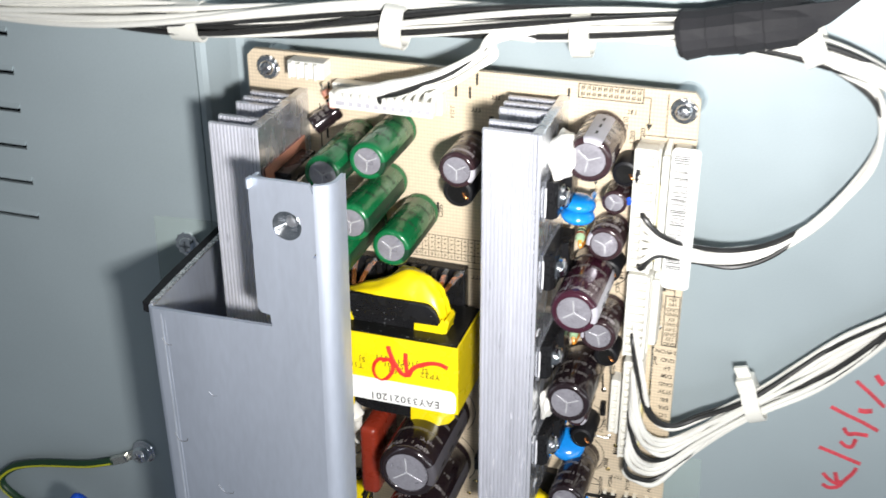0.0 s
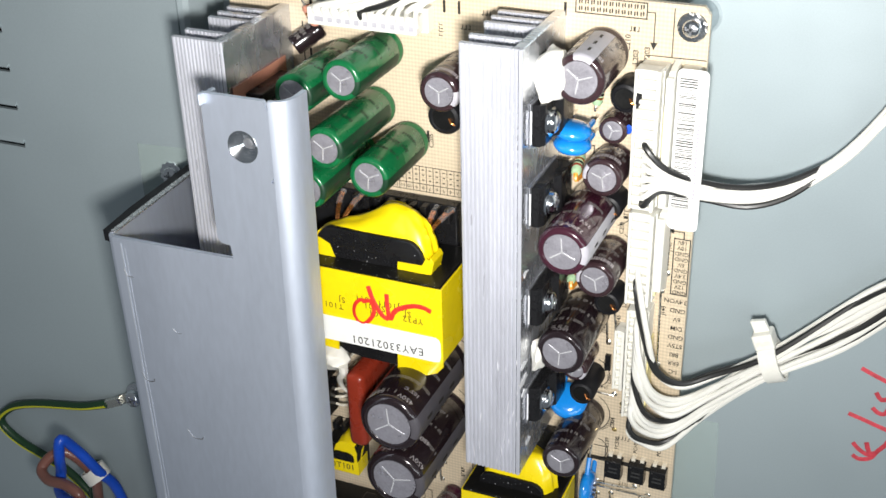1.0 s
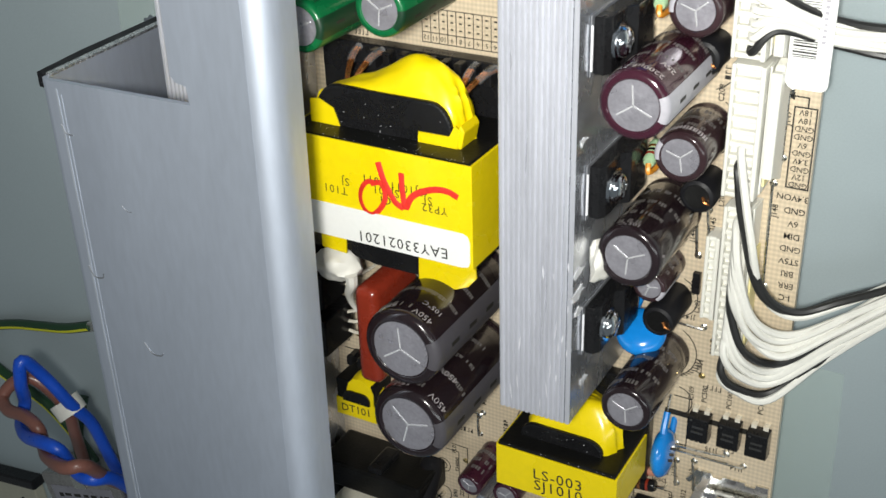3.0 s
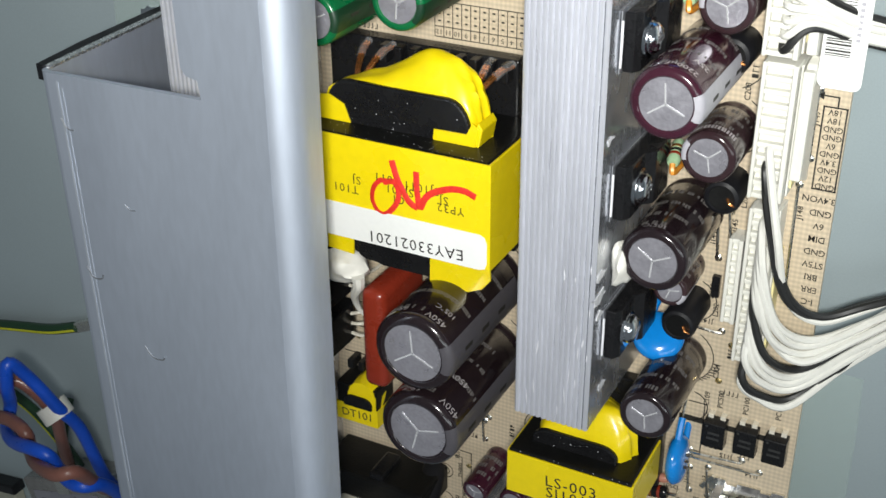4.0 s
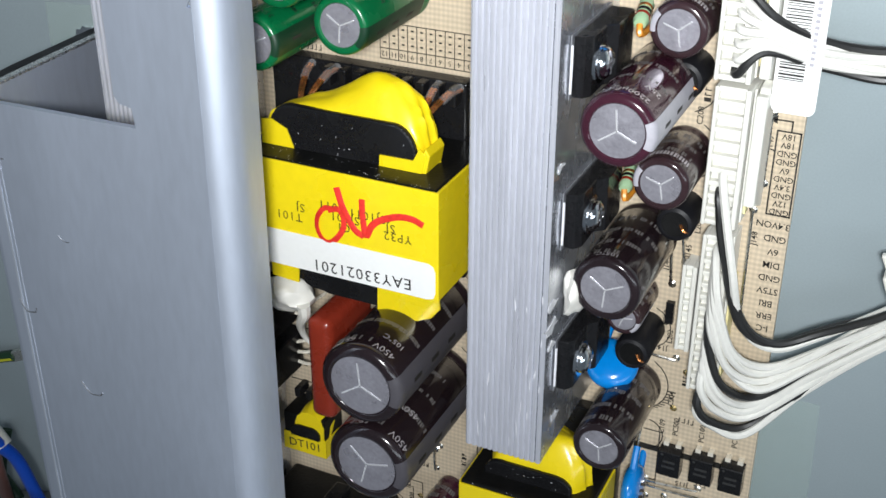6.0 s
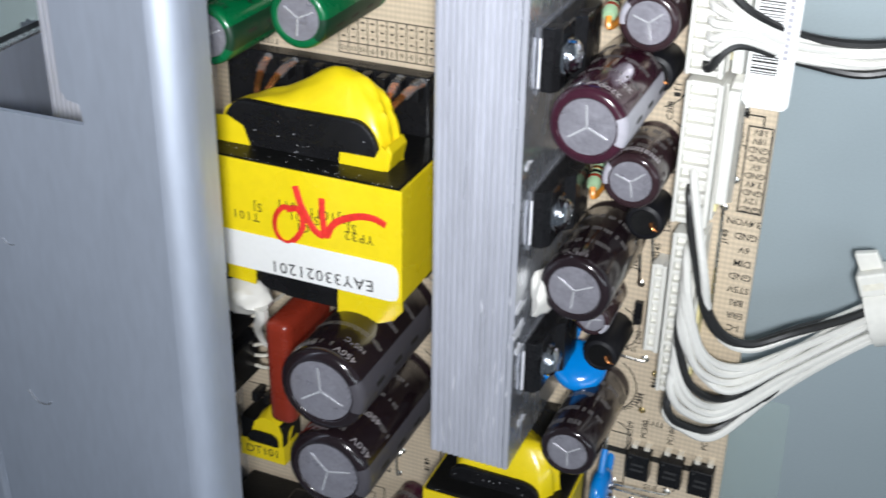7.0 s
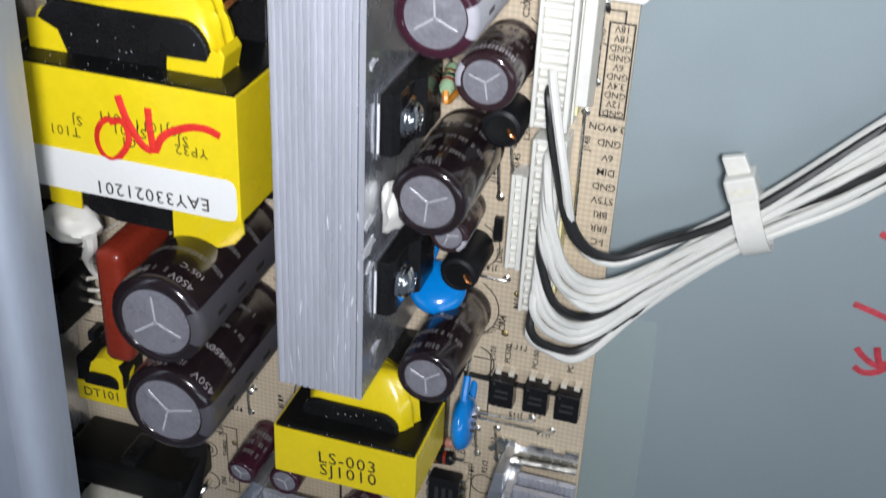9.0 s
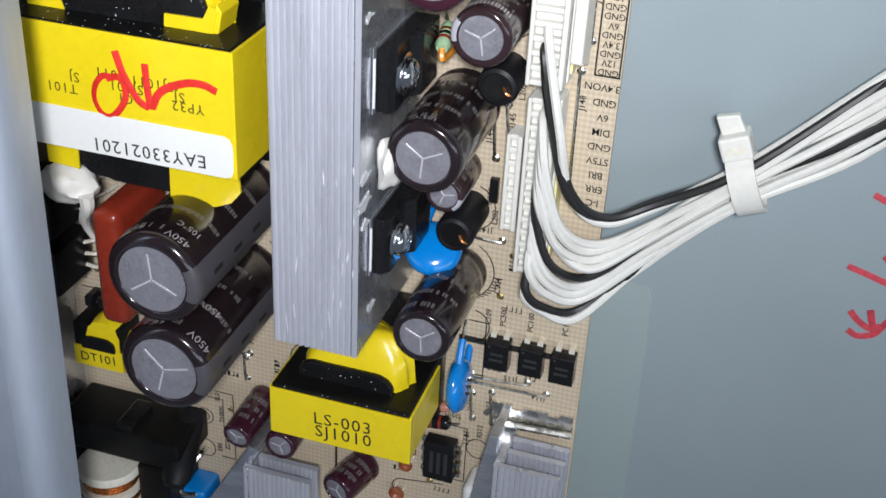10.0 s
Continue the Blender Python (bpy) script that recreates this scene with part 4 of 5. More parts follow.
for x, d in ((-17.4, -2.0), (-11.6, 1.2), (10.6, -0.6), (15.2, 2.6)):
    for k in range(2):
        part("copper_lead", tube([(x + k * 0.7, 21.6, 5.0), (x + k * 0.7 - d * 0.4, 21.4, 8.0), (x - d + k * 0.5, 19.2, 12.0), (x - d * 1.4 + k * 0.4, 16.5, 14.0)], 0.42, 6, 4), COPPER, tr, smooth=True)
    sleeve = part("clear_sleeve", tube([(x + 0.4, 21.9, 4.6), (x + 0.4 - d * 0.3, 21.6, 7.6), (x - d * 0.6 + 0.3, 20.6, 9.6)], 0.85, 8, 4), CLEAR_SLEEVE, tr, "clear plastic sleeve on the leads", True)
    sleeve.visible_shadow = False

ls = thing("transformer", -36.3, -66.2, 0, "black ferrite transformer with yellow tape band printed with dark letters", "transformer")
part("core", box(-13.8, 13.6, -6.1, 4.9, 3.0, 22.6, 0.5), FERRITE, ls)
part("tape_top", box(-13.95, 14.0, -6.2, 4.2, 22.5, 23.0, 0.12), YELLOW, ls, "yellow polyester tape round the core")
part("tape_side", box(13.5, 14.0, -5.4, 4.6, 5.5, 22.8, 0.15), YELLOW, ls)
part("tape_side", box(-13.95, -13.75, -5.4, 4.6, 5.5, 22.8), YELLOW, ls)
part("bobbin_base", box(-13.5, 13.5, -10, 16, 0.0, 3.2, 0.3), BLACK, ls)
part("winding", taped_winding([(-9.6, 4.4), (-9.2, 7.0), (-7.0, 8.2), (0, 8.6), (5.5, 8.6), (8.2, 7.6), (8.9, 4.4)],
                              [(-10.0, 4.4), (-9.8, 8.0), (-7.0, 11.5), (0, 14.6), (6.0, 14.8), (10.2, 11.8), (11.2, 4.4)], 3.0, 17.2, 0.30), YELLOW, ls, "bulging winding in yellow tape", True)
part("bobbin_flange", prism(d_shape(-10.5, 8.6, 3.8, 8.4, 10, 0.2), 16.6, 18.2, bevel=0.4), BLACK, ls)
part("winding_front", moved(bulge(-10.0, 10.0, 3.8, 10.5, 3.0, 17.0), at(0, 0, 0, 0, 0, 180)), BLACK, ls, "black front of the winding", True)
words("print_word", "LS-003", 3.8, 0.6, -0.4, 23.03, 2.5, INK, ls, 1.12)
words("print_word", "SJ1010", 3.8, 0.8, -3.3, 23.03, 2.5, INK, ls, 1.12)


def dust(parent, spots, seed):
    """Pale specks lying on black ferrite and plastic."""
    random.seed(seed)
    bm = bmesh.new()
    for x0, x1, y0, y1, z, n in spots:
        for _ in range(n):
            s = random.uniform(0.05, 0.12)
            bm = merge(bm, moved(box(-s, s, -s * 0.7, s * 0.7, 0, 0.04), at(random.uniform(x0, x1), random.uniform(y0, y1), z, 0, 0, random.uniform(0, 90))))
    part("dust", bm, SCUFF, parent, "pale specks of dust")


dust(tr, [(-15, 13, 11.5, 17.5, 21.4, 9), (-3, 6, 11.2, 13.0, 21.4, 5)], 81)
random.seed(83)
specks = [moved(box(-0.06, 0.06, 0, 0.04, -0.05, 0.05), at(random.uniform(-20, 20), 11.0, 27 - 5 * random.random() ** 2, 0, random.uniform(0, 90), 0)) for _ in range(46)]
part("dust", merge(*specks), SCUFF, tr, "pale specks of dust")
dust(ls, [(-9, 8, 5.2, 7.8, 18.2, 10), (-13, 13, 4.68, 4.85, 22.6, 8)], 82)
dt = thing("transformer", -96.0, -76.8, 0, "small yellow-taped pulse transformer with printed designation", "transformer")
part("core", box(-5.6, 5.4, -2.4, 8.0, 1.0, 9.1, 0.3), FERRITE, dt)
part("tape_top", box(-5.8, 5.6, -2.5, 2.4, 9.0, 9.35, 0.1), YELLOW, dt, "yellow polyester tape")
part("tape_side", box(-5.8, -5.5, -2.5, 2.4, 3, 9.2), YELLOW, dt)
part("tape_side", box(5.3, 5.6, -2.5, 2.4, 3, 9.2), YELLOW, dt)
part("winding", moved(bulge(-3.0, 4.6, 2.4, 9.4, 1.5, 9.4), at(0.6, 0, 0)), YELLOW, dt, smooth=True)
part("bobbin_flange", prism(d_shape(-3.4, 4.4, 2.45, 5.6, 8, 0.3), 9.3, 10.1, bevel=0.25), BLACK, dt)
words("print_word", "DT101", 3.1, 0, -0.1, 9.39, 2, INK, dt)
for x in (-4.5, -1.5, 1.5, 4.5):
    part("pin_rib", box(x - 0.8, x + 0.8, 9.0, 11.5, 0.2, 4.5, 0.3), BLACK, dt)

coil = thing("line_filter_coil", -93.2, -102, 0, "line filter choke with cream bobbin and copper winding", "choke")
part("bobbin", moved(lathe([(0, 0), (6.6, 0.2), (6.9, 0.6), (6.9, 2.0), (6.4, 2.4), (4.2, 2.6), (4.2, 5.2), (6.6, 5.6), (6.6, 6.8), (4.2, 7.2), (4.2, 9.8), (6.6, 10.2), (6.6, 11.4), (4.2, 11.8), (4.2, 15.6), (6.6, 16.2), (6.8, 18.8), (0, 19.4)], 24), at(0, 2, 14, 90, 0, 0)), DRUM, coil, smooth=True)
for i in range(3):
    for z in (2.7, 7.3, 12.0):
        part("copper_turn", moved(lathe([(5.4, 0.0), (6.0, 0.42), (5.4, 0.84), (4, 0.42), (5.4, 0.0)], 24), at(0, 2 - z - 0.84 * i, 14, 90, 0, 0)), COPPER, coil, smooth=True)
part("core_frame", merge(box(-12, 17, 3, 10.5, 0, 13.8, 0.8), box(6.6, 14, -16, 3, 0, 14.0, 0.8), box(-13, -8, -16, 4, 0, 12, 0.8)), FERRITE, coil)
part("core_rib", box(2, 6, 10.2, 12.4, 4.0, 13.4, 0.6), BLACK, coil)
fuse = thing("black_sleeve", -79.3, -91.5, 0, "flat black heat-shrink sleeved part standing in front of a capacitor", "capacitor")
part("sleeve", moved(lathe([(0, -0.5), (2.6, 0.2), (3.3, 3), (3.4, 13.3), (3.1, 15.9), (2.1, 17.7), (0, 18.3)], 24, (1, 0.75)), at(0, 0, 1.2, 30.0, 10.9, 0)), SOFT_BLACK, fuse, smooth=True)
vdr = thing("disc_capacitor", -78.0, -110.4, 0, "blue coated box capacitor at the board's lower end", "capacitor")
part("body", box(-6, 4, -6, 1.5, 0, 8, 1.0, 3), BLUE, vdr, smooth=True)
part("lead", tube([(0.9, 8.0, 0), (0.9, 8.0, 3), (-2.4, 3.4, 7.5), (-1.0, 1.2, 9.2), (2.4, 1.4, 8.6)], 0.6, 8, 5), TIN, vdr, smooth=True)


# ---- power transistors on the heatsink ----
def transistor(y, z):
    t = thing("transistor", -30.2, y, 0, "black plastic power transistor screwed flat against the heatsink", "transistor", "transistors on the heatsink")
    part("insulating_pad", box(0.02, 0.24, -5.5, 5.5, 5.5, 25.6), CLEAR_PAD, t)
    part("pad_edge", tube([(0.3, -4.4, 25.5), (0.4, 0, 25.7), (0.3, 3.8, 25.5)], 0.22, 6, 4), SCUFF, t, "bright edge of the pad", True)
    part("body", prism([(0.35, 6.5), (4.6, 6.5), (4.9, 8), (4.9, 15.6), (3.2, 17.2), (3.2, 23.4), (2.2, 24.9), (0.35, 24.9)], -5.2, 5.2, "y", 0.18, 1), BLACK, t)
    for k in (-2.54, 0, 2.54):
        part("lead", box(2.2, 2.8, k - 0.45, k + 0.45, -1, 6.7), TIN, t)
    s = screw("transistor_screw", 0, 0, 0, 2.8, "bright zinc screw with washers clamping a transistor", pose(-26.95 * MM, y * MM, z * MM, 0, 90, 0), False)
    part("washer", lathe([(0, 0.0), (3.5, 0.0), (3.5, 0.6), (0, 0.6)], 20), CHROME, s)
    return t


for y, z in ((52.5, 20.8), (31.5, 20.6), (3.6, 20.4), (-26.0, 20.8)):
    transistor(y, z)
tt = thing("transistor", -106.3, 46, 0, "pink-padded power transistor clamped to the ridged heatsink", "transistor")
part("body", box(0.3, 5.0, -5, 5, 8, 26, 0.4), BLACK, tt)
part("insulating_pad", box(0.02, 0.3, -7, 8, 5, 31), PINK, tt)
part("spring_clip", box(5.0, 6.0, -2, 2, 14, 30, 0.3), CHROME, tt)


def blob(name, x, y, z, size, seed, label, material=GLUE):
    bm = bmesh.new()
    bmesh.ops.create_icosphere(bm, subdivisions=3, radius=1)
    for v in bm.verts:
        k = 1 + 0.35 * noise.noise(v.co * 1.6 + Vector((seed, 0, 0)))
        v.co = Vector((v.co.x * size[0] * k, v.co.y * size[1] * k, v.co.z * size[2] * k))
    g = thing(name, x, y, z, label, "glue")
    part("bead", bm, material, g, smooth=True)
    return g


paste = [(-12.0, 27.5, 2.6), (-16.5, 28.2, 3.4), (-20.5, 26.6, 1.8), (-38.5, 24.0, 2.0), (14.5, 27.0, 1.6)]
for k, (y, z, s) in enumerate(paste):
    random.seed(70 + k)
    outline = [(s * 0.35 * (0.4 + 1.2 * random.random()) * math.cos(2 * math.pi * i / 13) + 0.3 * math.sin(i), s * 1.1 * (0.4 + 0.9 * random.random()) * math.sin(2 * math.pi * i / 13)) for i in range(13)]
    part("paste_smear", moved(prism(outline, 0, 0.12), at(0.04, y + 45.2, z, 90, 0, 90)), PASTE, hs, "smear of white thermal paste")
blob("glue_bead", -28.0, -11.5, 21.0, (2.2, 4.6, 5.0), 3, "white silicone glue between heatsink and capacitor")
blob("glue_bead", -27.0, 63.5, 19.0, (3.6, 6.5, 6.0), 7, "white silicone glue between heatsink and capacitor")
gl = blob("glue_bead", -91.4, -29.6, 18.0, (5.6, 3.8, 4.2), 31, "white silicone glue beside the red capacitor, drawn out to a thread")
drip = [(4.6, -0.6, 2.6), (4.4, -3.2, 2.2), (2.4, -6.4, 0.6), (1.2, -9.2, -1.2), (0.9, -12.0, -2.6), (1.6, -14.2, -3.6), (3.2, -15.3, -4.0)]
thread = tube(drip, 1.5, 8, 5)
spine = [Vector(q) for q in glide(drip, 5)]
for v in thread.verts:
    k = min(range(len(spine)), key=lambda i: (spine[i] - v.co).length)
    v.co = spine[k] + (v.co - spine[k]) * (1 - 0.86 * k / (len(spine) - 1))
part("glue_thread", thread, GLUE, gl, smooth=True)
for y in (-39.2, -52.0):
    t3 = thing("transistor", -106.4, y, 0, "black power transistor on the shielded heatsink, legs bent to the board", "transistor", "transistors under the shield")
    part("body", prism([(0, 5), (8.6, 5), (9.2, 7), (9.2, 17.5), (7.6, 19.0), (0, 19.0)], -4.8, 4.8, "y", 0.3, 1), BLACK, t3)
    for k in (-2.54, 0, 2.54):
        part("lead", tube([(9.0, k, 8.0), (11.5, k * 1.3, 7.0), (13.0, k * 1.6, 3.0), (13.2, k * 1.6, -1.0)], 0.42, 6, 4), DULL_TIN, t3, smooth=True)
rc = thing("film_capacitor", -83.6, -46.0, 0, "glossy brick-red dipped film capacitor with rounded edges", "capacitor")
part("body", box(-3.0, 3.0, -12, 13.0, 2, 21, 2.0, 4), RED, rc, smooth=True)
part("lead", box(-0.4, 0.4, -8, -7.2, -1, 3), TIN, rc)
part("lead", box(-0.4, 0.4, 7.2, 8, -1, 3), TIN, rc)


# ---- blue disc capacitors, resistors, small packages ----
def disc_cap(x, y, z, r, turn, label, tilt=0, lean=(0, 0), size=0):
    c = thing("disc_capacitor", x, y, 0, label, "capacitor", "blue disc capacitors", turn=turn, tilt=lean)
    prof = [(0, -1.9), (r * 0.5, -1.8), (r * 0.85, -1.3), (r, -0.3), (r, 0.3), (r * 0.85, 1.3), (r * 0.5, 1.8), (0, 1.9)]
    part("body", moved(lathe(prof, 32), at(0, 0, z, 90, 0, 0)), BLUE, c, smooth=True)
    for s in (-1, 1):
        part("lead_coat", tube([(s * r * 0.55, 0, z - r * 0.6), (s * r * 0.6, 0, z - r * 1.05), (s * r * 0.6, 0, max(0.8, z - r * 1.6))], 0.75, 8, 4), BLUE, c, smooth=True)
        part("lead", moved(lathe([(0.3, -1), (0.3, max(0.9, z - r * 1.5))], 6), at(s * r * 0.6, 0, 0)), TIN, c)
    for i in range(3):
        part("print_bar", box(-1.8 + 0.3 * i, 1.6, -2.0, -1.85, z - 1.6 + 1.3 * i, z - 1.0 + 1.3 * i), INK, c)
    return c


disc_cap(-24.0, 47.2, 12.0, 4.6, -6, "blue disc capacitor standing by the heatsink, one of a pair")
disc_cap(-24.0, 43.6, 12.0, 4.6, -4, "blue disc capacitor standing by the heatsink, one of a pair")
disc_cap(-23.5, -29.5, 9.0, 5.2, -10, "blue disc capacitor leaning under a transistor", lean=(38, 0))
disc_cap(-18.6, -55.0, 11.5, 5.4, 94, "blue disc capacitor by the row of couplers", lean=(0, -52))


def resistor(x, y, z, length, r, turn, material, label, rise=0):
    q = thing("resistor", x, y, 0, label, "resistor", "small resistors", turn=turn)
    body = [(0, -length / 2), (r * 0.75, -length / 2), (r, -length * 0.38), (r * 0.9, -length * 0.2), (r * 0.9, length * 0.2), (r, length * 0.38), (r * 0.75, length / 2), (0, length / 2)]
    part("body", moved(lathe(body, 16), at(0, 0, z, 0, 90 - rise, 0)), material, q, smooth=True)
    for i, c in enumerate((COPPER, BLACK, RED)):
        part("colour_band", moved(lathe([(r * 0.88, -0.3), (r * 0.97, -0.3), (r * 0.97, 0.3), (r * 0.88, 0.3)], 16), at((i - 1) * length * 0.17 * math.cos(radians(rise)), 0, z + (i - 1) * length * 0.17 * math.sin(radians(rise)), 0, 90 - rise, 0)), c, q)
    u = length / 2 * math.cos(radians(rise))
    w = length / 2 * math.sin(radians(rise))
    part("lead", tube([(-u - 2.0, 0, -0.6), (-u - 1.8, 0, z - w), (-u, 0, z - w)], 0.3, 6, 4), TIN, q, smooth=True)
    part("lead", tube([(u + 2.0, 0, -0.6), (u + 1.8, 0, z + w), (u, 0, z + w)], 0.3 if rise == 0 else 0.55, 6, 4), TIN if rise == 0 else ORANGE, q, smooth=True)


resistor(-23.6, 36.6, 8.0, 6.4, 1.35, -75, PALE_GREEN, "pale green banded resistor standing on end near the heatsink", 70)
resistor(-24.0, 5.8, 8.0, 6.0, 1.3, -75, PALE_GREEN, "pale green banded resistor standing on end near the heatsink", 70)
resistor(-20.5, 53.8, 3, 6.0, 1.4, 80, PALE_GREEN, "pale green banded resistor between capacitors")
resistor(-24.0, -75.0, 1.4, 6.0, 1.1, 10, PINK, "tan banded resistor lying on the board")
resistor(-23.5, -78.5, 1.8, 5.5, 1.5, 8, BLACK, "black rectifier diode lying on the board")
resistor(-99.0, 64.5, 2.0, 6.0, 1.3, -60, PINK, "tan banded resistor near the shielded heatsink")


def coupler(x, y):
    c = thing("optocoupler", x, y, 0, "black four-legged optocoupler package on the board", "optocoupler", "row of optocouplers")
    part("body", prism([(-3.2, 0.4), (3.2, 0.4), (3.3, 2.0), (2.95, 3.6), (-2.95, 3.6), (-3.3, 2.0)], -2.3, 2.3, "x", 0.15, 1), BLACK, c)
    for sy in (-1, 1):
        for sxx in (-1.27, 1.27):
            part("leg", prism([(sy * 3.2, 1.7), (sy * 4.0, 1.7), (sy * 4.1, 1.5), (sy * 4.1, -1), (sy * 3.85, -1), (sy * 3.8, 1.35), (sy * 3.2, 1.4)], sxx - 0.55, sxx + 0.55, "x"), DULL_TIN, c)
    for i in range(2):
        part("print_bar", box(-1.4 + 0.2 * i, 1.3, -0.9 + 1.3 * i, -0.35 + 1.3 * i, 3.6, 3.62), FAINT, c)
    part("pin_dot", moved(lathe([(0, 3.62), (0.3, 3.62), (0.3, 3.6)], 10), at(-1.5, 2.3, 0)), FAINT, c)


for x, y in ((-12.0, -58.4), (-5.4, -58.2), (0.7, -58.4)):
    coupler(x, y)
dip = thing("control_chip", -22.2, -87.2, 0, "black eight-legged control chip with pale print", "chip")
part("body", box(-3.2, 3.2, -4.8, 4.8, 0.6, 3.9, 0.25), BLACK, dip)
for i in range(4):
    for s in (-1, 1):
        part("leg", box(s * 3.7 - 0.5, s * 3.7 + 0.5, -4.0 + 2.54 * i - 0.5, -4.0 + 2.54 * i + 0.5, -0.8, 2.0, 0.1), TIN, dip)
for i in range(3):
    part("print_bar", box(-1.8 + 1.5 * i, -1.0 + 1.5 * i, -3.0, 2.6, 3.9, 3.92), FAINT, dip)
wc = thing("film_capacitor", -13.2, -92.5, 0, "white dipped capacitor beside the edge heatsink", "capacitor")
part("body", box(-2.4, 2.4, -7, 5, 0.5, 9, 1.6, 4), PAPER, wc, smooth=True)
part("colour_band", box(-2.5, 2.5, -3.0, -2.0, 3, 9.1, 0.2), WIRE_BLUE, wc)
sm = thing("chip_part", -15.6, -24.4, 0, "small black surface part on the board", "component")
part("body", box(-0.8, 0.8, -2.4, 2.4, 0, 1.2, 0.1), BLACK, sm)
sb = thing("small_transistor", -49.0, -49.5, 0, "small black part under the heatsink's end", "component")
part("body", box(-5, -0.5, -2.5, 2.5, 0.5, 6.5, 0.3), BLACK, sb)
part("lead", box(-4, -3.5, -0.3, 0.3, -1, 1), TIN, sb)


for x, y, r in ((-29.6, -91.4, 1.5), (-31.3, -99.6, 1.7)):
    rb = thing("disc_capacitor", x, y, 0, "small rust-brown ceramic disc capacitor standing on the board", "capacitor", "brown disc capacitors", turn=-20)
    part("body", moved(lathe([(0, -0.9), (r * 0.7, -0.8), (r, -0.2), (r, 0.2), (r * 0.7, 0.8), (0, 0.9)], 20), at(0, 0, r + 0.8, 90, 0, 0)), RUST, rb, smooth=True)
    for k in (-1, 1):
        part("lead", moved(lathe([(0.25, -1), (0.25, 1.6)], 6), at(k * r * 0.55, 0, 0)), TIN, rb)


# ---- connectors ----
def header(x, y0, n, w, h, label, pitch=2.5, pins=True, name="connector"):
    """An open-topped white header: base, two walls and a divider between all ways."""
    c = thing(name, x, y0, 0, label, "connector", "white connectors")
    ln = n * pitch
    part("base", box(-w / 2, w / 2, -ln, 0, 0, h * 0.78, 0.2, 1), NYLON, c)
    part("side_strip", box(w / 2 - 0.05, w / 2 + 0.38, -ln, 0, 0.1, h * 0.72, 0.1, 1), NYLON, c)
    part("wall", box(-w / 2, -w / 2 + 0.7, -ln - 0.5, 0.5, h * 0.5, h, 0.15, 1), NYLON, c)
    part("wall", box(w / 2 - 0.9, w / 2, -ln - 0.5, 0.5, h * 0.5, h * 1.02, 0.15, 1), NYLON, c)
    first = None
    for i in range(n + 1):
        m = pose(0, -pitch * i * MM, 0)
        if first is None:
            first = part("divider", box(-w / 2 + 0.6, w / 2 - 0.8, -0.5, 0.5, h * 0.5, h * 0.95, 0.25, 2), NYLON, c)
        else:
            again(first, "divider", m, c)
    # Pale yellow box carries the glow of the lit gap in its colour.
    part("glow_strip", box(w / 2 + 0.38, w / 2 + 0.75, -ln * 0.95, -ln * 0.3, 0.1, h * 0.6), GLOW_GAP, c, "strip in the yellow of the lit gap beside the cells")
    return c


def shroud(x, y0, y1, w, h):
    s = thing("connector_shroud", x, y0, 0, "white nylon back wall of the edge connector", "connector")
    part("wall", box(-w / 2, w / 2, y1 - y0, 0, 0, h, 0.3), NYLON, s)
    part("end_slope", prism([(y1 - y0 - 3, 0), (y1 - y0 + 0.4, 0), (y1 - y0 + 0.4, h * 0.8), (y1 - y0 - 0.6, h * 0.7)], -w / 2 + 0.1, w / 2 - 0.1, "x", 0.2, 1), NYLON, s)
    part("end_slope", prism([(2.2, 0), (-0.4, 0), (-0.4, h * 0.85), (0.8, h * 0.7)], -w / 2 + 0.1, w / 2 - 0.1, "x", 0.2, 1), NYLON, s)


header(-7.4, 62.6, 14, 6.2, 9.0, "long white nylon connector with open cells along the board's edge")
header(-6.9, 25.6, 10, 6.2, 9.0, "white nylon connector with open cells and two wires")
header(-6.9, -2.9, 13, 5.0, 8.0, "white nylon connector filled with white and black wires")
header(-11.5, -11.0, 7, 2.8, 6.0, "low empty white connector beside a larger one")
shroud(-2.2, 25.0, 4.5, 2.0, 8.0)
shroud(-2.4, 61.5, 28.0, 1.8, 8.0)
part("ink_dab", moved(lathe([(0, 0.1), (0.5, 0.06), (0.8, 0)], 8, (1, 1.6)), at(-4.2, 22.5, 9.1)), WIRE_BLUE, bpy.data.objects["connector.001"])

bl = thing("barcode_label", 2.5, 42.6, 0, "white barcode sticker with rounded corners over the board's edge", "label")


def rounded(w, l, r, n=5):
    pts = []
    for cx, cy, a0 in ((w / 2 - r, l / 2 - r, 0), (-w / 2 + r, l / 2 - r, 90), (-w / 2 + r, -l / 2 + r, 180), (w / 2 - r, -l / 2 + r, 270)):
        pts += [(cx + r * math.cos(radians(a0 + 90 * i / n)), cy + r * math.sin(radians(a0 + 90 * i / n))) for i in range(n + 1)]
    return pts


part("sheet", prism(rounded(7.4, 41.5, 1.4), 5.2, 5.5), PAPER, bl)
part("backing", box(-3.4, 0.8, -20, 20, 0, 5.2, 0.3), NYLON, bl)
random.seed(5)
y = 18.5
while y > -15:
    w = random.choice((0.14, 0.22, 0.34))
    part("code_bar", box(-3.1, 1.1, y - w, y, 5.5, 5.53), INK, bl)
    y -= w + random.choice((0.18, 0.25, 0.4))
for i in range(26):
    part("print_bar", box(1.7, 2.4, -12 + 1.05 * i, -11.45 + 1.05 * i, 5.5, 5.53), STRIPE, bl)

# ---- wires ----
def wire(points, r, material, label, group, steps=8):
    w = part("wire", tube(points, r, 8, steps), material, None, smooth=True)
    return tagged(w, label, "wire", group)


def lerp(a, b, t):
    return a + (b - a) * t


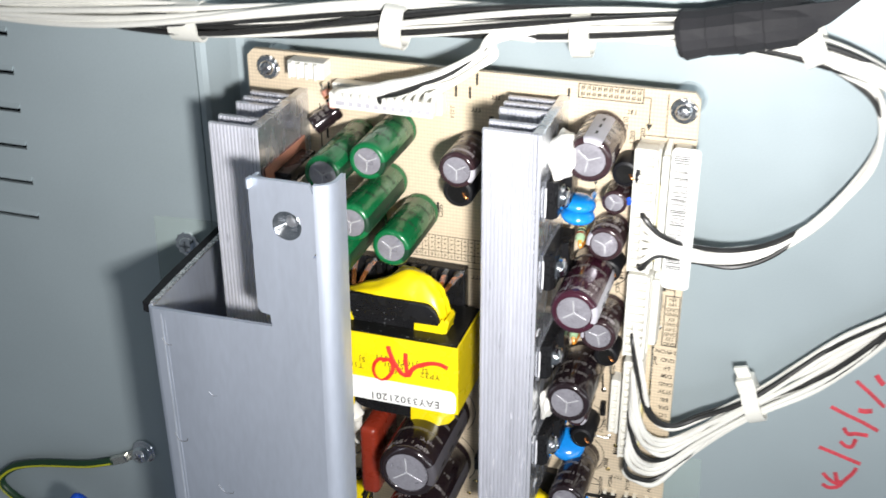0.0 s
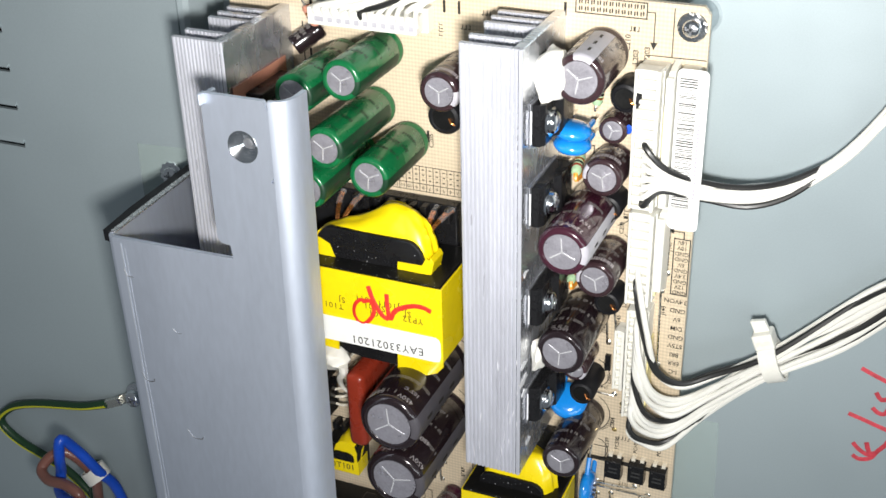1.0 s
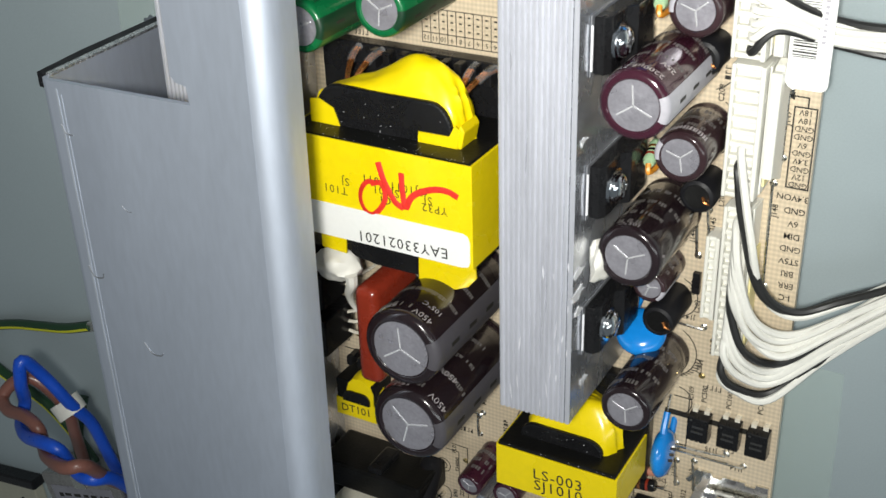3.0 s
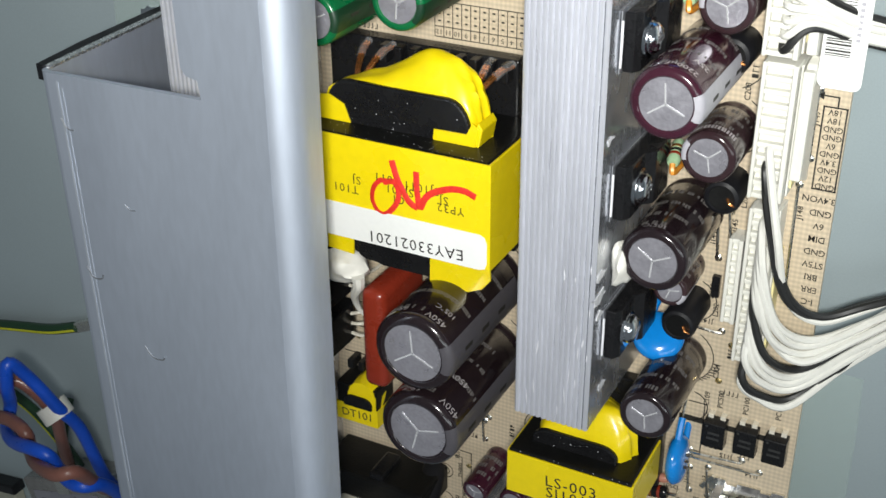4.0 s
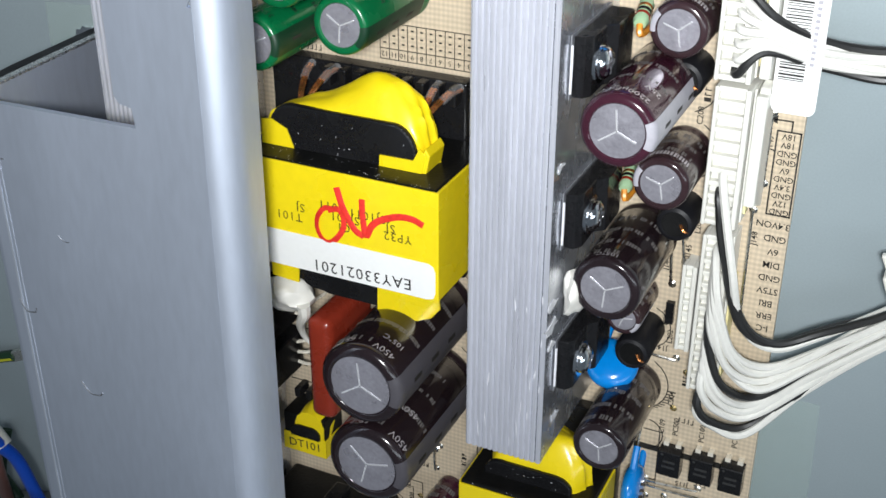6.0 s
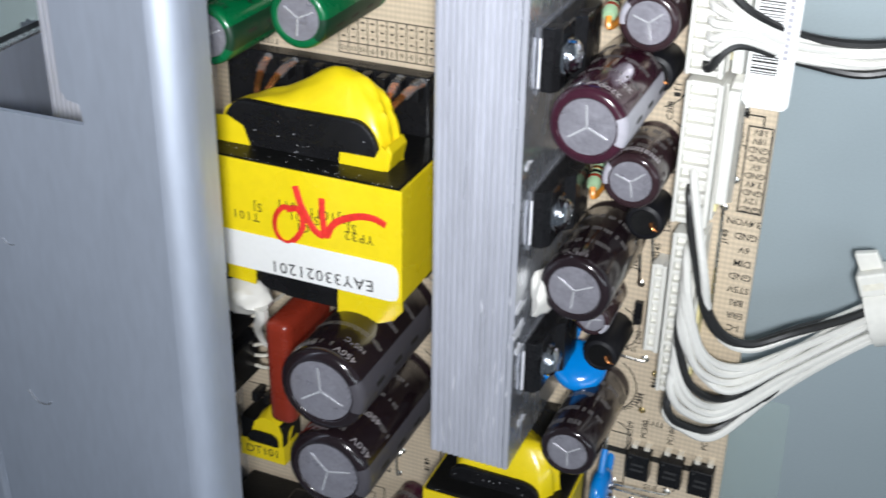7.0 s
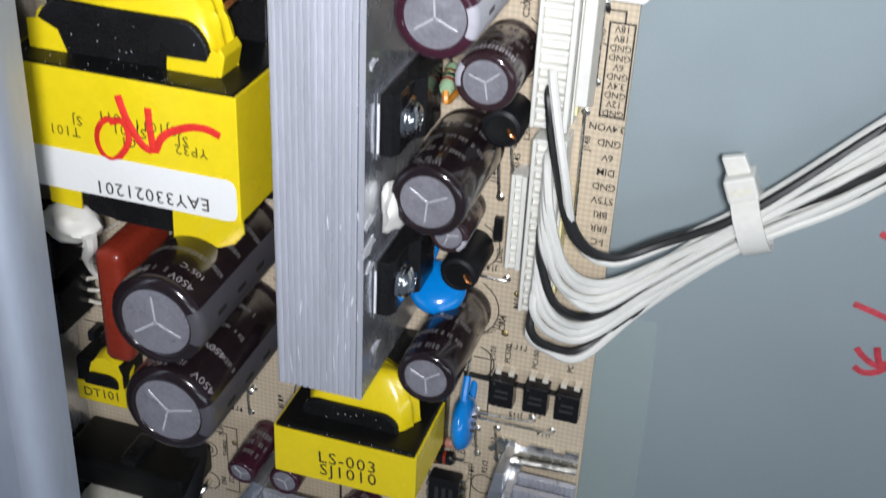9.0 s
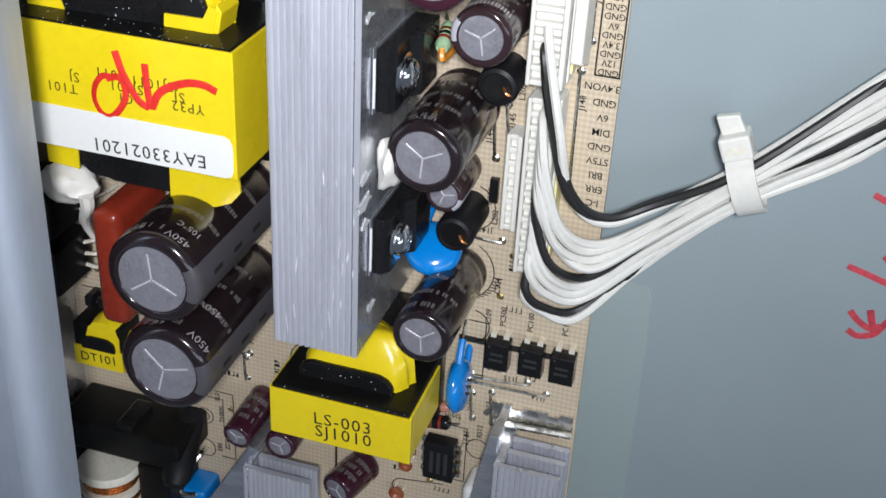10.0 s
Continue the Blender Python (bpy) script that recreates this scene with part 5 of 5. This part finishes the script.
# lower loom: connector, loop, cable tie, then round to the main loom
WAY = [("b", 7.5), ("b", 6.6), ("w", 5.0), ("w", -4.7), ("w", -7.4), ("w", -10.8), ("w", -13.2), ("b", -17.7), ("w", -21.8), ("w", -24.6), ("w", -27.6), ("b", -32.4), ("w", -34.4)]
for i, (c, ys) in enumerate(WAY):
    # the first three cross: black starts lower and runs inside the bend
    f = (7.5 - ys) / 41.5
    random.seed(100 + i)
    j = lambda s: random.uniform(-s, s)
    k = {0: 1, 1: 2, 2: 0}.get(i, i) / (len(WAY) - 1)
    xs = -7.2 if i < 3 else -6.8
    y_in = {0: 7.0, 1: 4.6, 2: 10.0}.get(i, ys)
    pts = [(xs, y_in, 5.5), (xs + (0.1 if i == 0 else 0.5), y_in - 1.2, 9.3), (lerp(-4.0, -6.3, f) + (1.2 if i == 2 else -0.7 if i < 2 else 0), lerp(ys - 11, ys - 4.5, f), 10.5 + j(0.6) + (1.6 if i == 2 else 0)),
           (lerp(-0.5, -3.5, f) + j(0.4), lerp(-17.5, -42.0, f), 8.5 + j(0.8)),
           (lerp(5.0, 2.5, f) + j(0.4), lerp(-23.0, -44.0, f) , 5.0 + j(1.2)),
           (lerp(13.0, 12.0, f), lerp(-20.5, -34.5, f) + j(0.5), 1.5 + j(1.0)),
           (27.0 + 1.2 * math.sin(i), lerp(-10.8, -18.8, k), -1.0 + 2.2 * math.cos(i * 2.1)),
           (47.0 + j(1), lerp(8.4, -5.2, k), -2.5 + j(1.6)),
           (66.0 + j(2), lerp(26, 22, k), -4.0 + j(1.5)),
           (70.0 + j(2), lerp(54, 56, k), -5.0 + j(1.5)),
           (54.0 + j(2), lerp(78, 82, k), -4.0 + j(1.5)),
           (30.0 + j(1), lerp(87, 93, k), -2.0 + 2.0 * math.cos(i * 2.3)),
           (14.0, 90 + 2.2 * math.sin(i * 2.3), -2.0 + 2.2 * math.cos(i * 2.3))]
    wire(pts, 0.79, WIRE_BLACK if c == "b" else WIRE_WHITE, "black insulated hook-up wire of the lower loom" if c == "b" else "white insulated hook-up wire of the lower loom", "wires of the lower loom")
for i in range(7):
    random.seed(200 + i)
    j = lambda s: random.uniform(-s, s)
    ys = 44.5 - 2.5 * i
    f = i / 6
    pts = [(-7.6, ys, 6.0), (-6.5, ys - 0.6, 9.6), (lerp(-1.0, -2.5, f), lerp(38.5, 33.0, f), 8.5), (7, lerp(34.0, 29.6, f), 3.0 + j(0.6)), (18, 31.0 + lerp(2.8, -2.4, f) + j(0.5), -1 + j(1.6)), (29, 36.0 + lerp(2.4, -2.2, f) + j(0.9), -3 + j(1.6)), (41, 48 + j(1.5), -4 + j(1)), (49, 64 + j(2.5), -4.5 + j(1)), (46, 80 + j(2), -3.5 + j(1)), (28, 89 + j(1), -2 + j(1)), (14, 90 + j(2), -2 + j(2))]
    wire(pts, 0.76, WIRE_BLACK if i in (0, 6) else WIRE_WHITE, "black insulated wire of the upper branch" if i in (0, 6) else "white insulated wire of the upper branch", "wires of the upper branch")
# main loom along the top of the board
for i in range(26):
    random.seed(300 + i)
    ph = random.uniform(0, 6.28)
    rad = 0.8 + 3.9 * random.random()
    pts = []
    for s in range(15):
        t = s / 14
        x = lerp(16, -290, t)
        yc = 93 - 5.5 * min(1, t * 2.4) - 3 * t + 1.2 * math.sin(t * 9)
        zc = -2.5 + (10 if x < FOLD - 12 else 10 * max(0, min(1, (x - FOLD - 30) / -40)))
        a = ph + t * (7 + (i % 3))
        pts.append((x, yc + rad * math.cos(a), zc + 0.9 * rad * math.sin(a)))
    dark = i in (3, 7, 11, 15, 19, 23)
    wire(pts, 0.85, WIRE_BLACK if dark else WIRE_WHITE, "black insulated wire of the main loom" if dark else "white insulated wire of the main loom", "wires of the main loom", 6)
for i in range(12):
    random.seed(400 + i)
    xs = -93.5 + 2.5 * i
    j = lambda s: random.uniform(-s, s)
    pts = [(xs, 67.0, 8.0), (xs + 0.6, 70.0, 9.8), (lerp(xs, -60, 0.35), 73.5 + j(1), 11 + j(1)), (lerp(xs, -56, 0.75), 77.0 + j(1), 8 + j(1)), (-56 + 0.5 * i + j(0.6), 82.5 + j(1), 4 + j(1)), (-51 + j(1), 86.5 + j(1), 1 + j(1)), (-40, 88 + j(2), -2 + j(2))]
    wire(pts, 0.74, WIRE_BLACK if i == 5 else WIRE_WHITE, "thin black wire of the top plug" if i == 5 else "thin white wire of the top plug", "wires of the top plug")
pl = thing("wire_plug", -81, 67.0, 0, "white nylon plug with a row of wires in its header", "connector")
part("plug_body", box(-15.2, 15.2, -2.2, 2.4, 3.0, 9.0, 0.35), NYLON, pl)
part("header_base", box(-16.2, 16.2, -3.0, 3.4, 0, 4.0, 0.3), NYLON, pl)
ph = None
for i in range(12):
    if ph is None:
        ph = part("cell", box(-0.7, 0.7, -1.2, 0.2, 8.95, 9.04), STRIPE, pl)
        ph.matrix_basis = pose(-12.5 * MM, 0, 0)
    else:
        again(ph, "cell", pose((-12.5 + 2.5 * i - 1.2) * MM, 0, 0), pl)
hd = thing("connector", -104.5, 74.0, 0, "small white four-way header near the board's corner", "connector")
part("base", box(-5.5, 5.5, -2.8, 2.0, 0, 5.5, 0.3), NYLON, hd)
for i in range(4):
    part("divider", box(-4.6 + 2.6 * i, -3.9 + 2.6 * i, -2.6, 1.8, 5.0, 7.0, 0.1, 1), NYLON, hd)

tape = thing("tape_wrap", 13, 94.5, -2.5, "black fabric tape wrapped round the main wire loom", "tape")
bm = lathe([(0, -16), (5.6, -16.5), (6.6, -15), (5.9, -9), (6.1, -8.8), (6.3, -2), (6.6, -1.8), (6.2, 5), (6.5, 5.2), (6.0, 13), (4.2, 17.5), (3.0, 18), (0, 17)], 14)
for v in bm.verts:
    v.co.x *= 1 + 0.12 * noise.noise(v.co * 0.2)
part("wrap", moved(bm, at(0, 0, 1.0, 0, 90, 12)), CLOTH, tape)
part("loose_end", prism([(6, -1), (15, 1), (20, 4), (27, 11), (18, 9), (6, 6.5)], 4.5, 5.2), CLOTH, tape)


def cable_tie(x, y, z, rx, rz, turn, label, tail=True, tilt=0, wide=4.6):
    t = thing("cable_tie", x, y, z, label, "cable tie", "cable ties", turn=turn, tilt=(tilt, 0))
    n = 20
    ring = [(rx * math.cos(2 * math.pi * i / n), rz * math.sin(2 * math.pi * i / n)) for i in range(n)]
    inner_ring = [(u * 0.86, v * 0.82) for u, v in ring]
    bm = bmesh.new()
    va = [[bm.verts.new((w, u, v)) for u, v in rr] for w in (-wide / 2, wide / 2) for rr in (ring, inner_ring)]
    for i in range(n):
        k = (i + 1) % n
        bm.faces.new((va[0][i], va[0][k], va[2][k], va[2][i]))
        bm.faces.new((va[1][i], va[1][k], va[3][k], va[3][i]))
        bm.faces.new((va[0][i], va[0][k], va[1][k], va[1][i]))
        bm.faces.new((va[2][i], va[2][k], va[3][k], va[3][i]))
    part("band", bm, NYLON, t, smooth=True)
    if tail:
        part("lock_head", box(-2.6, 2.6, rx - 1.2, rx + 3.2, -2.0, 3.0, 0.5), NYLON, t)
        part("head_slot", box(-1.8, 1.8, rx + 0.2, rx + 1.4, 2.9, 3.05), DRUM, t)
        part("tail", prism([(-2.0, rx + 3), (2.0, rx + 3), (1.6, rx + 6.2), (-2.2, rx + 6.6)], -0.6, 1.0, bevel=0.3), NYLON, t)
    return t


cable_tie(27.2, -14.6, -1.0, 6.0, 4.6, 22, "white nylon cable tie with lock head round the lower loom")
cable_tie(-28, 88.6, -2.5, 6.0, 5.6, 5, "white nylon cable tie round the main loom", False, wide=5)
cable_tie(-80, 86.2, -2.5, 6.2, 5.8, -4, "white nylon cable tie round the main loom", False, wide=6)
cable_tie(-141, 84.0, 3.0, 6.0, 5.0, 0, "white nylon cable tie round the main loom", False, wide=9)
cable_tie(30, 92, -2.0, 6.0, 5.0, 25, "white nylon cable tie beside the black tape", False, wide=6)

# ---- mains side, left of the shield ----
lug = thing("earth_screw", -176.0, -74.5, 3, "bright earth screw clamping a ring lug to the chassis", "screw", turn=25)
part("head", lathe([(0, 5.2), (1.2, 5.2), (2.4, 4.8), (2.9, 4.0), (3.0, 2.0), (3.8, 1.9), (3.8, 1.2), (4.4, 1.1), (4.4, 0.4), (0, 0)], 24), CHROME, lug, smooth=True)
part("cross_slot", merge(box(-1.8, 1.8, -0.3, 0.3, 5.1, 5.26), box(-0.3, 0.3, -1.8, 1.8, 5.1, 5.26)), ALU_DARK, lug)
part("ring_lug", merge(box(-8, -3, -1.8, 1.8, 1.2, 1.9, 0.2), box(-15, -7, -1.7, 1.4, 0.9, 3.4, 0.5)), TIN, lug)
EARTH_WAY = [(-188.5, -80.4, 5.5), (-198.2, -83.6, 6), (-208.6, -85.8, 6), (-220.1, -88.3, 6), (-230.5, -92.0, 6), (-237.0, -97.0, 6), (-238.9, -100.7, 6), (-237.1, -104.4, 6), (-230.9, -108.5, 6), (-222.6, -111.5, 6), (-213, -115.5, 6), (-203, -122.0, 7), (-196, -131, 7)]
ew = part("earth_wire", tube(EARTH_WAY, 1.55, 10), WIRE_GREEN, None, smooth=True)
tagged(ew, "green and yellow earth wire looping over the chassis", "wire")
part("yellow_stripe", tube([(x - 0.1, y - 0.35, z + 1.05) for x, y, z in EARTH_WAY], 0.62, 8), WIRE_YELLOW, ew, "yellow stripe", True)

filt = thing("mains_filter", -193, -142, 3, "tin-cased mains filter block with a printed rating label", "mains filter", turn=16)
part("case", box(-17, 17, -24, 12, 0, 12, 0.8), FILTER_TIN, filt)
lb = part("rating_label", box(-14, 13, -22, 8, 12.0, 12.12), CAN, filt, "grey printed label")
random.seed(9)
for row in range(7):
    x = -11.5
    while x < 10:
        n = random.uniform(0.8, 3.2)
        part("print_bar", box(x, x + n, 5.4 - 3.6 * row - random.uniform(1.0, 2.2), 5.4 - 3.6 * row, 12.12, 12.15), INK, lb)
        x += n + random.uniform(0.5, 2.0)
part("clip", box(-2, 3, 8, 12.5, 11.6, 13.0, 0.3), TIN, filt)

# the loop leans towards the viewer, blue and brown twisted on its lower side
BLUE_WAY = [(-171.9, -135.8, 10.0), (-172.9, -130.2, 12.0), (-176.0, -120.1, 16.6), (-176.4, -100.0, 22.0), (-177.8, -91.0, 26.5), (-181.9, -80.7, 30.0), (-183.0, -73.0, 35.0), (-184.2, -79.7, 36.0), (-186.8, -87.8, 34.0), (-185.2, -92.2, 38.0), (-174.6, -87.9, 45.0), (-165.6, -84.5, 48.0), (-159.8, -85.0, 48.0), (-160.6, -91.9, 45.0), (-156.4, -93.1, 46.0), (-152.0, -92.7, 46.0), (-151.4, -96.7, 40.0), (-156.1, -112.7, 28.0)]
BROWN_WAY = [(-194.9, -127.4, 12.0), (-186.7, -108.7, 20.0), (-181.7, -94.8, 25.0), (-183.9, -86.5, 28.0), (-187.7, -82.8, 30.0), (-191.2, -83.8, 33.0), (-192.9, -87.2, 36.0), (-187.7, -87.7, 39.0), (-179.0, -85.5, 41.0), (-172.2, -86.0, 43.0), (-173.1, -92.3, 42.0), (-163.2, -87.9, 49.0), (-152.9, -84.4, 53.0), (-149.0, -84.6, 50.0), (-154.9, -99.8, 38.0), (-160.9, -114.3, 25.0)]
wb = part("mains_wire", tube(BLUE_WAY, 1.75, 10, 6), WIRE_BLUE, None, smooth=True)
tagged(wb, "thick blue mains wire twisted into a loop", "wire", "mains wires")
wn = part("mains_wire", tube(BROWN_WAY, 1.75, 10, 6), WIRE_BROWN, None, smooth=True)
tagged(wn, "thick brown mains wire twisted into a loop", "wire", "mains wires")
cable_tie(-180.5, -93.0, 25.5, 4.4, 4.2, -52, "white nylon band round the twisted mains wires", False, wide=4.6)
gs = part("green_sleeve", tube([(-198, -108, 5), (-198, -116, 9), (-198.5, -123, 10), (-198.5, -129, 10)], 1.7, 10), WIRE_GREEN, None, smooth=True)
tagged(gs, "dark green sleeve hanging inside the wire loop", "sleeve")
sock = thing("inlet_panel", -262, -170, 3, "cream plastic inlet panel with black holes and dark frame", "panel", turn=8)
part("plate", box(-40, 36, -40, 12, 0, 4, 0.6), CREAM, sock)
part("frame_edge", box(-41, 37.5, 12, 15.5, 0, 5, 0.6), BLACK, sock)
for x, y, r in ((8, 3, 1.0), (29, 6, 1.2), (13, -10, 1.0), (32, -9, 2.6), (-8, 0, 1.0)):
    part("hole", moved(lathe([(r, 4.01), (r, 4.04), (0, 4.04)], 14), at(x, y, 0)), BLACK, sock)

# ---- red marker writing on the steel ----
note = thing("marker_note", 48, -32, -10, "handwritten red marker strokes on the steel chassis", "writing")


def note_stroke(pts, r=0.85):
    part("marker_stroke", tube([(x - 48, y + 32, 0.03) for x, y in pts], r, 8, 6, 0.08), RED_INK_DRY, note, smooth=True)


note_stroke([(47.2, -31.6), (51.0, -32.6), (55, -33.8), (59.4, -35)])
note_stroke([(48.6, -17.0), (53.0, -18.8), (58, -20.6), (62.5, -22.6)])
note_stroke([(54.3, -7.1), (58.5, -10.4), (63, -14.3)])
note_stroke([(49.9, -44.6), (51.8, -45.4), (54.2, -44.4), (55.6, -41.9), (57.2, -39.4), (58.2, -36.8)])
note_stroke([(49.6, -40.6), (51.2, -42.2), (53.4, -43.4), (55.0, -42.6)])
note_stroke([(53.0, -39.8), (53.6, -41.8), (54.2, -43.2)])
note_stroke([(52.9, -28.4), (54.4, -29.6), (55.9, -29.5), (56.6, -26.9)])
note_stroke([(53.2, -23.6), (54.6, -25.4), (56.3, -24.9), (59.9, -24.8)])
note_stroke([(56.1, -16.5), (57.8, -16.6), (59.7, -16.0)], 1.1)
note_stroke([(59.4, -4.2), (60.6, -5.8), (61.8, -6.9)], 1.1)
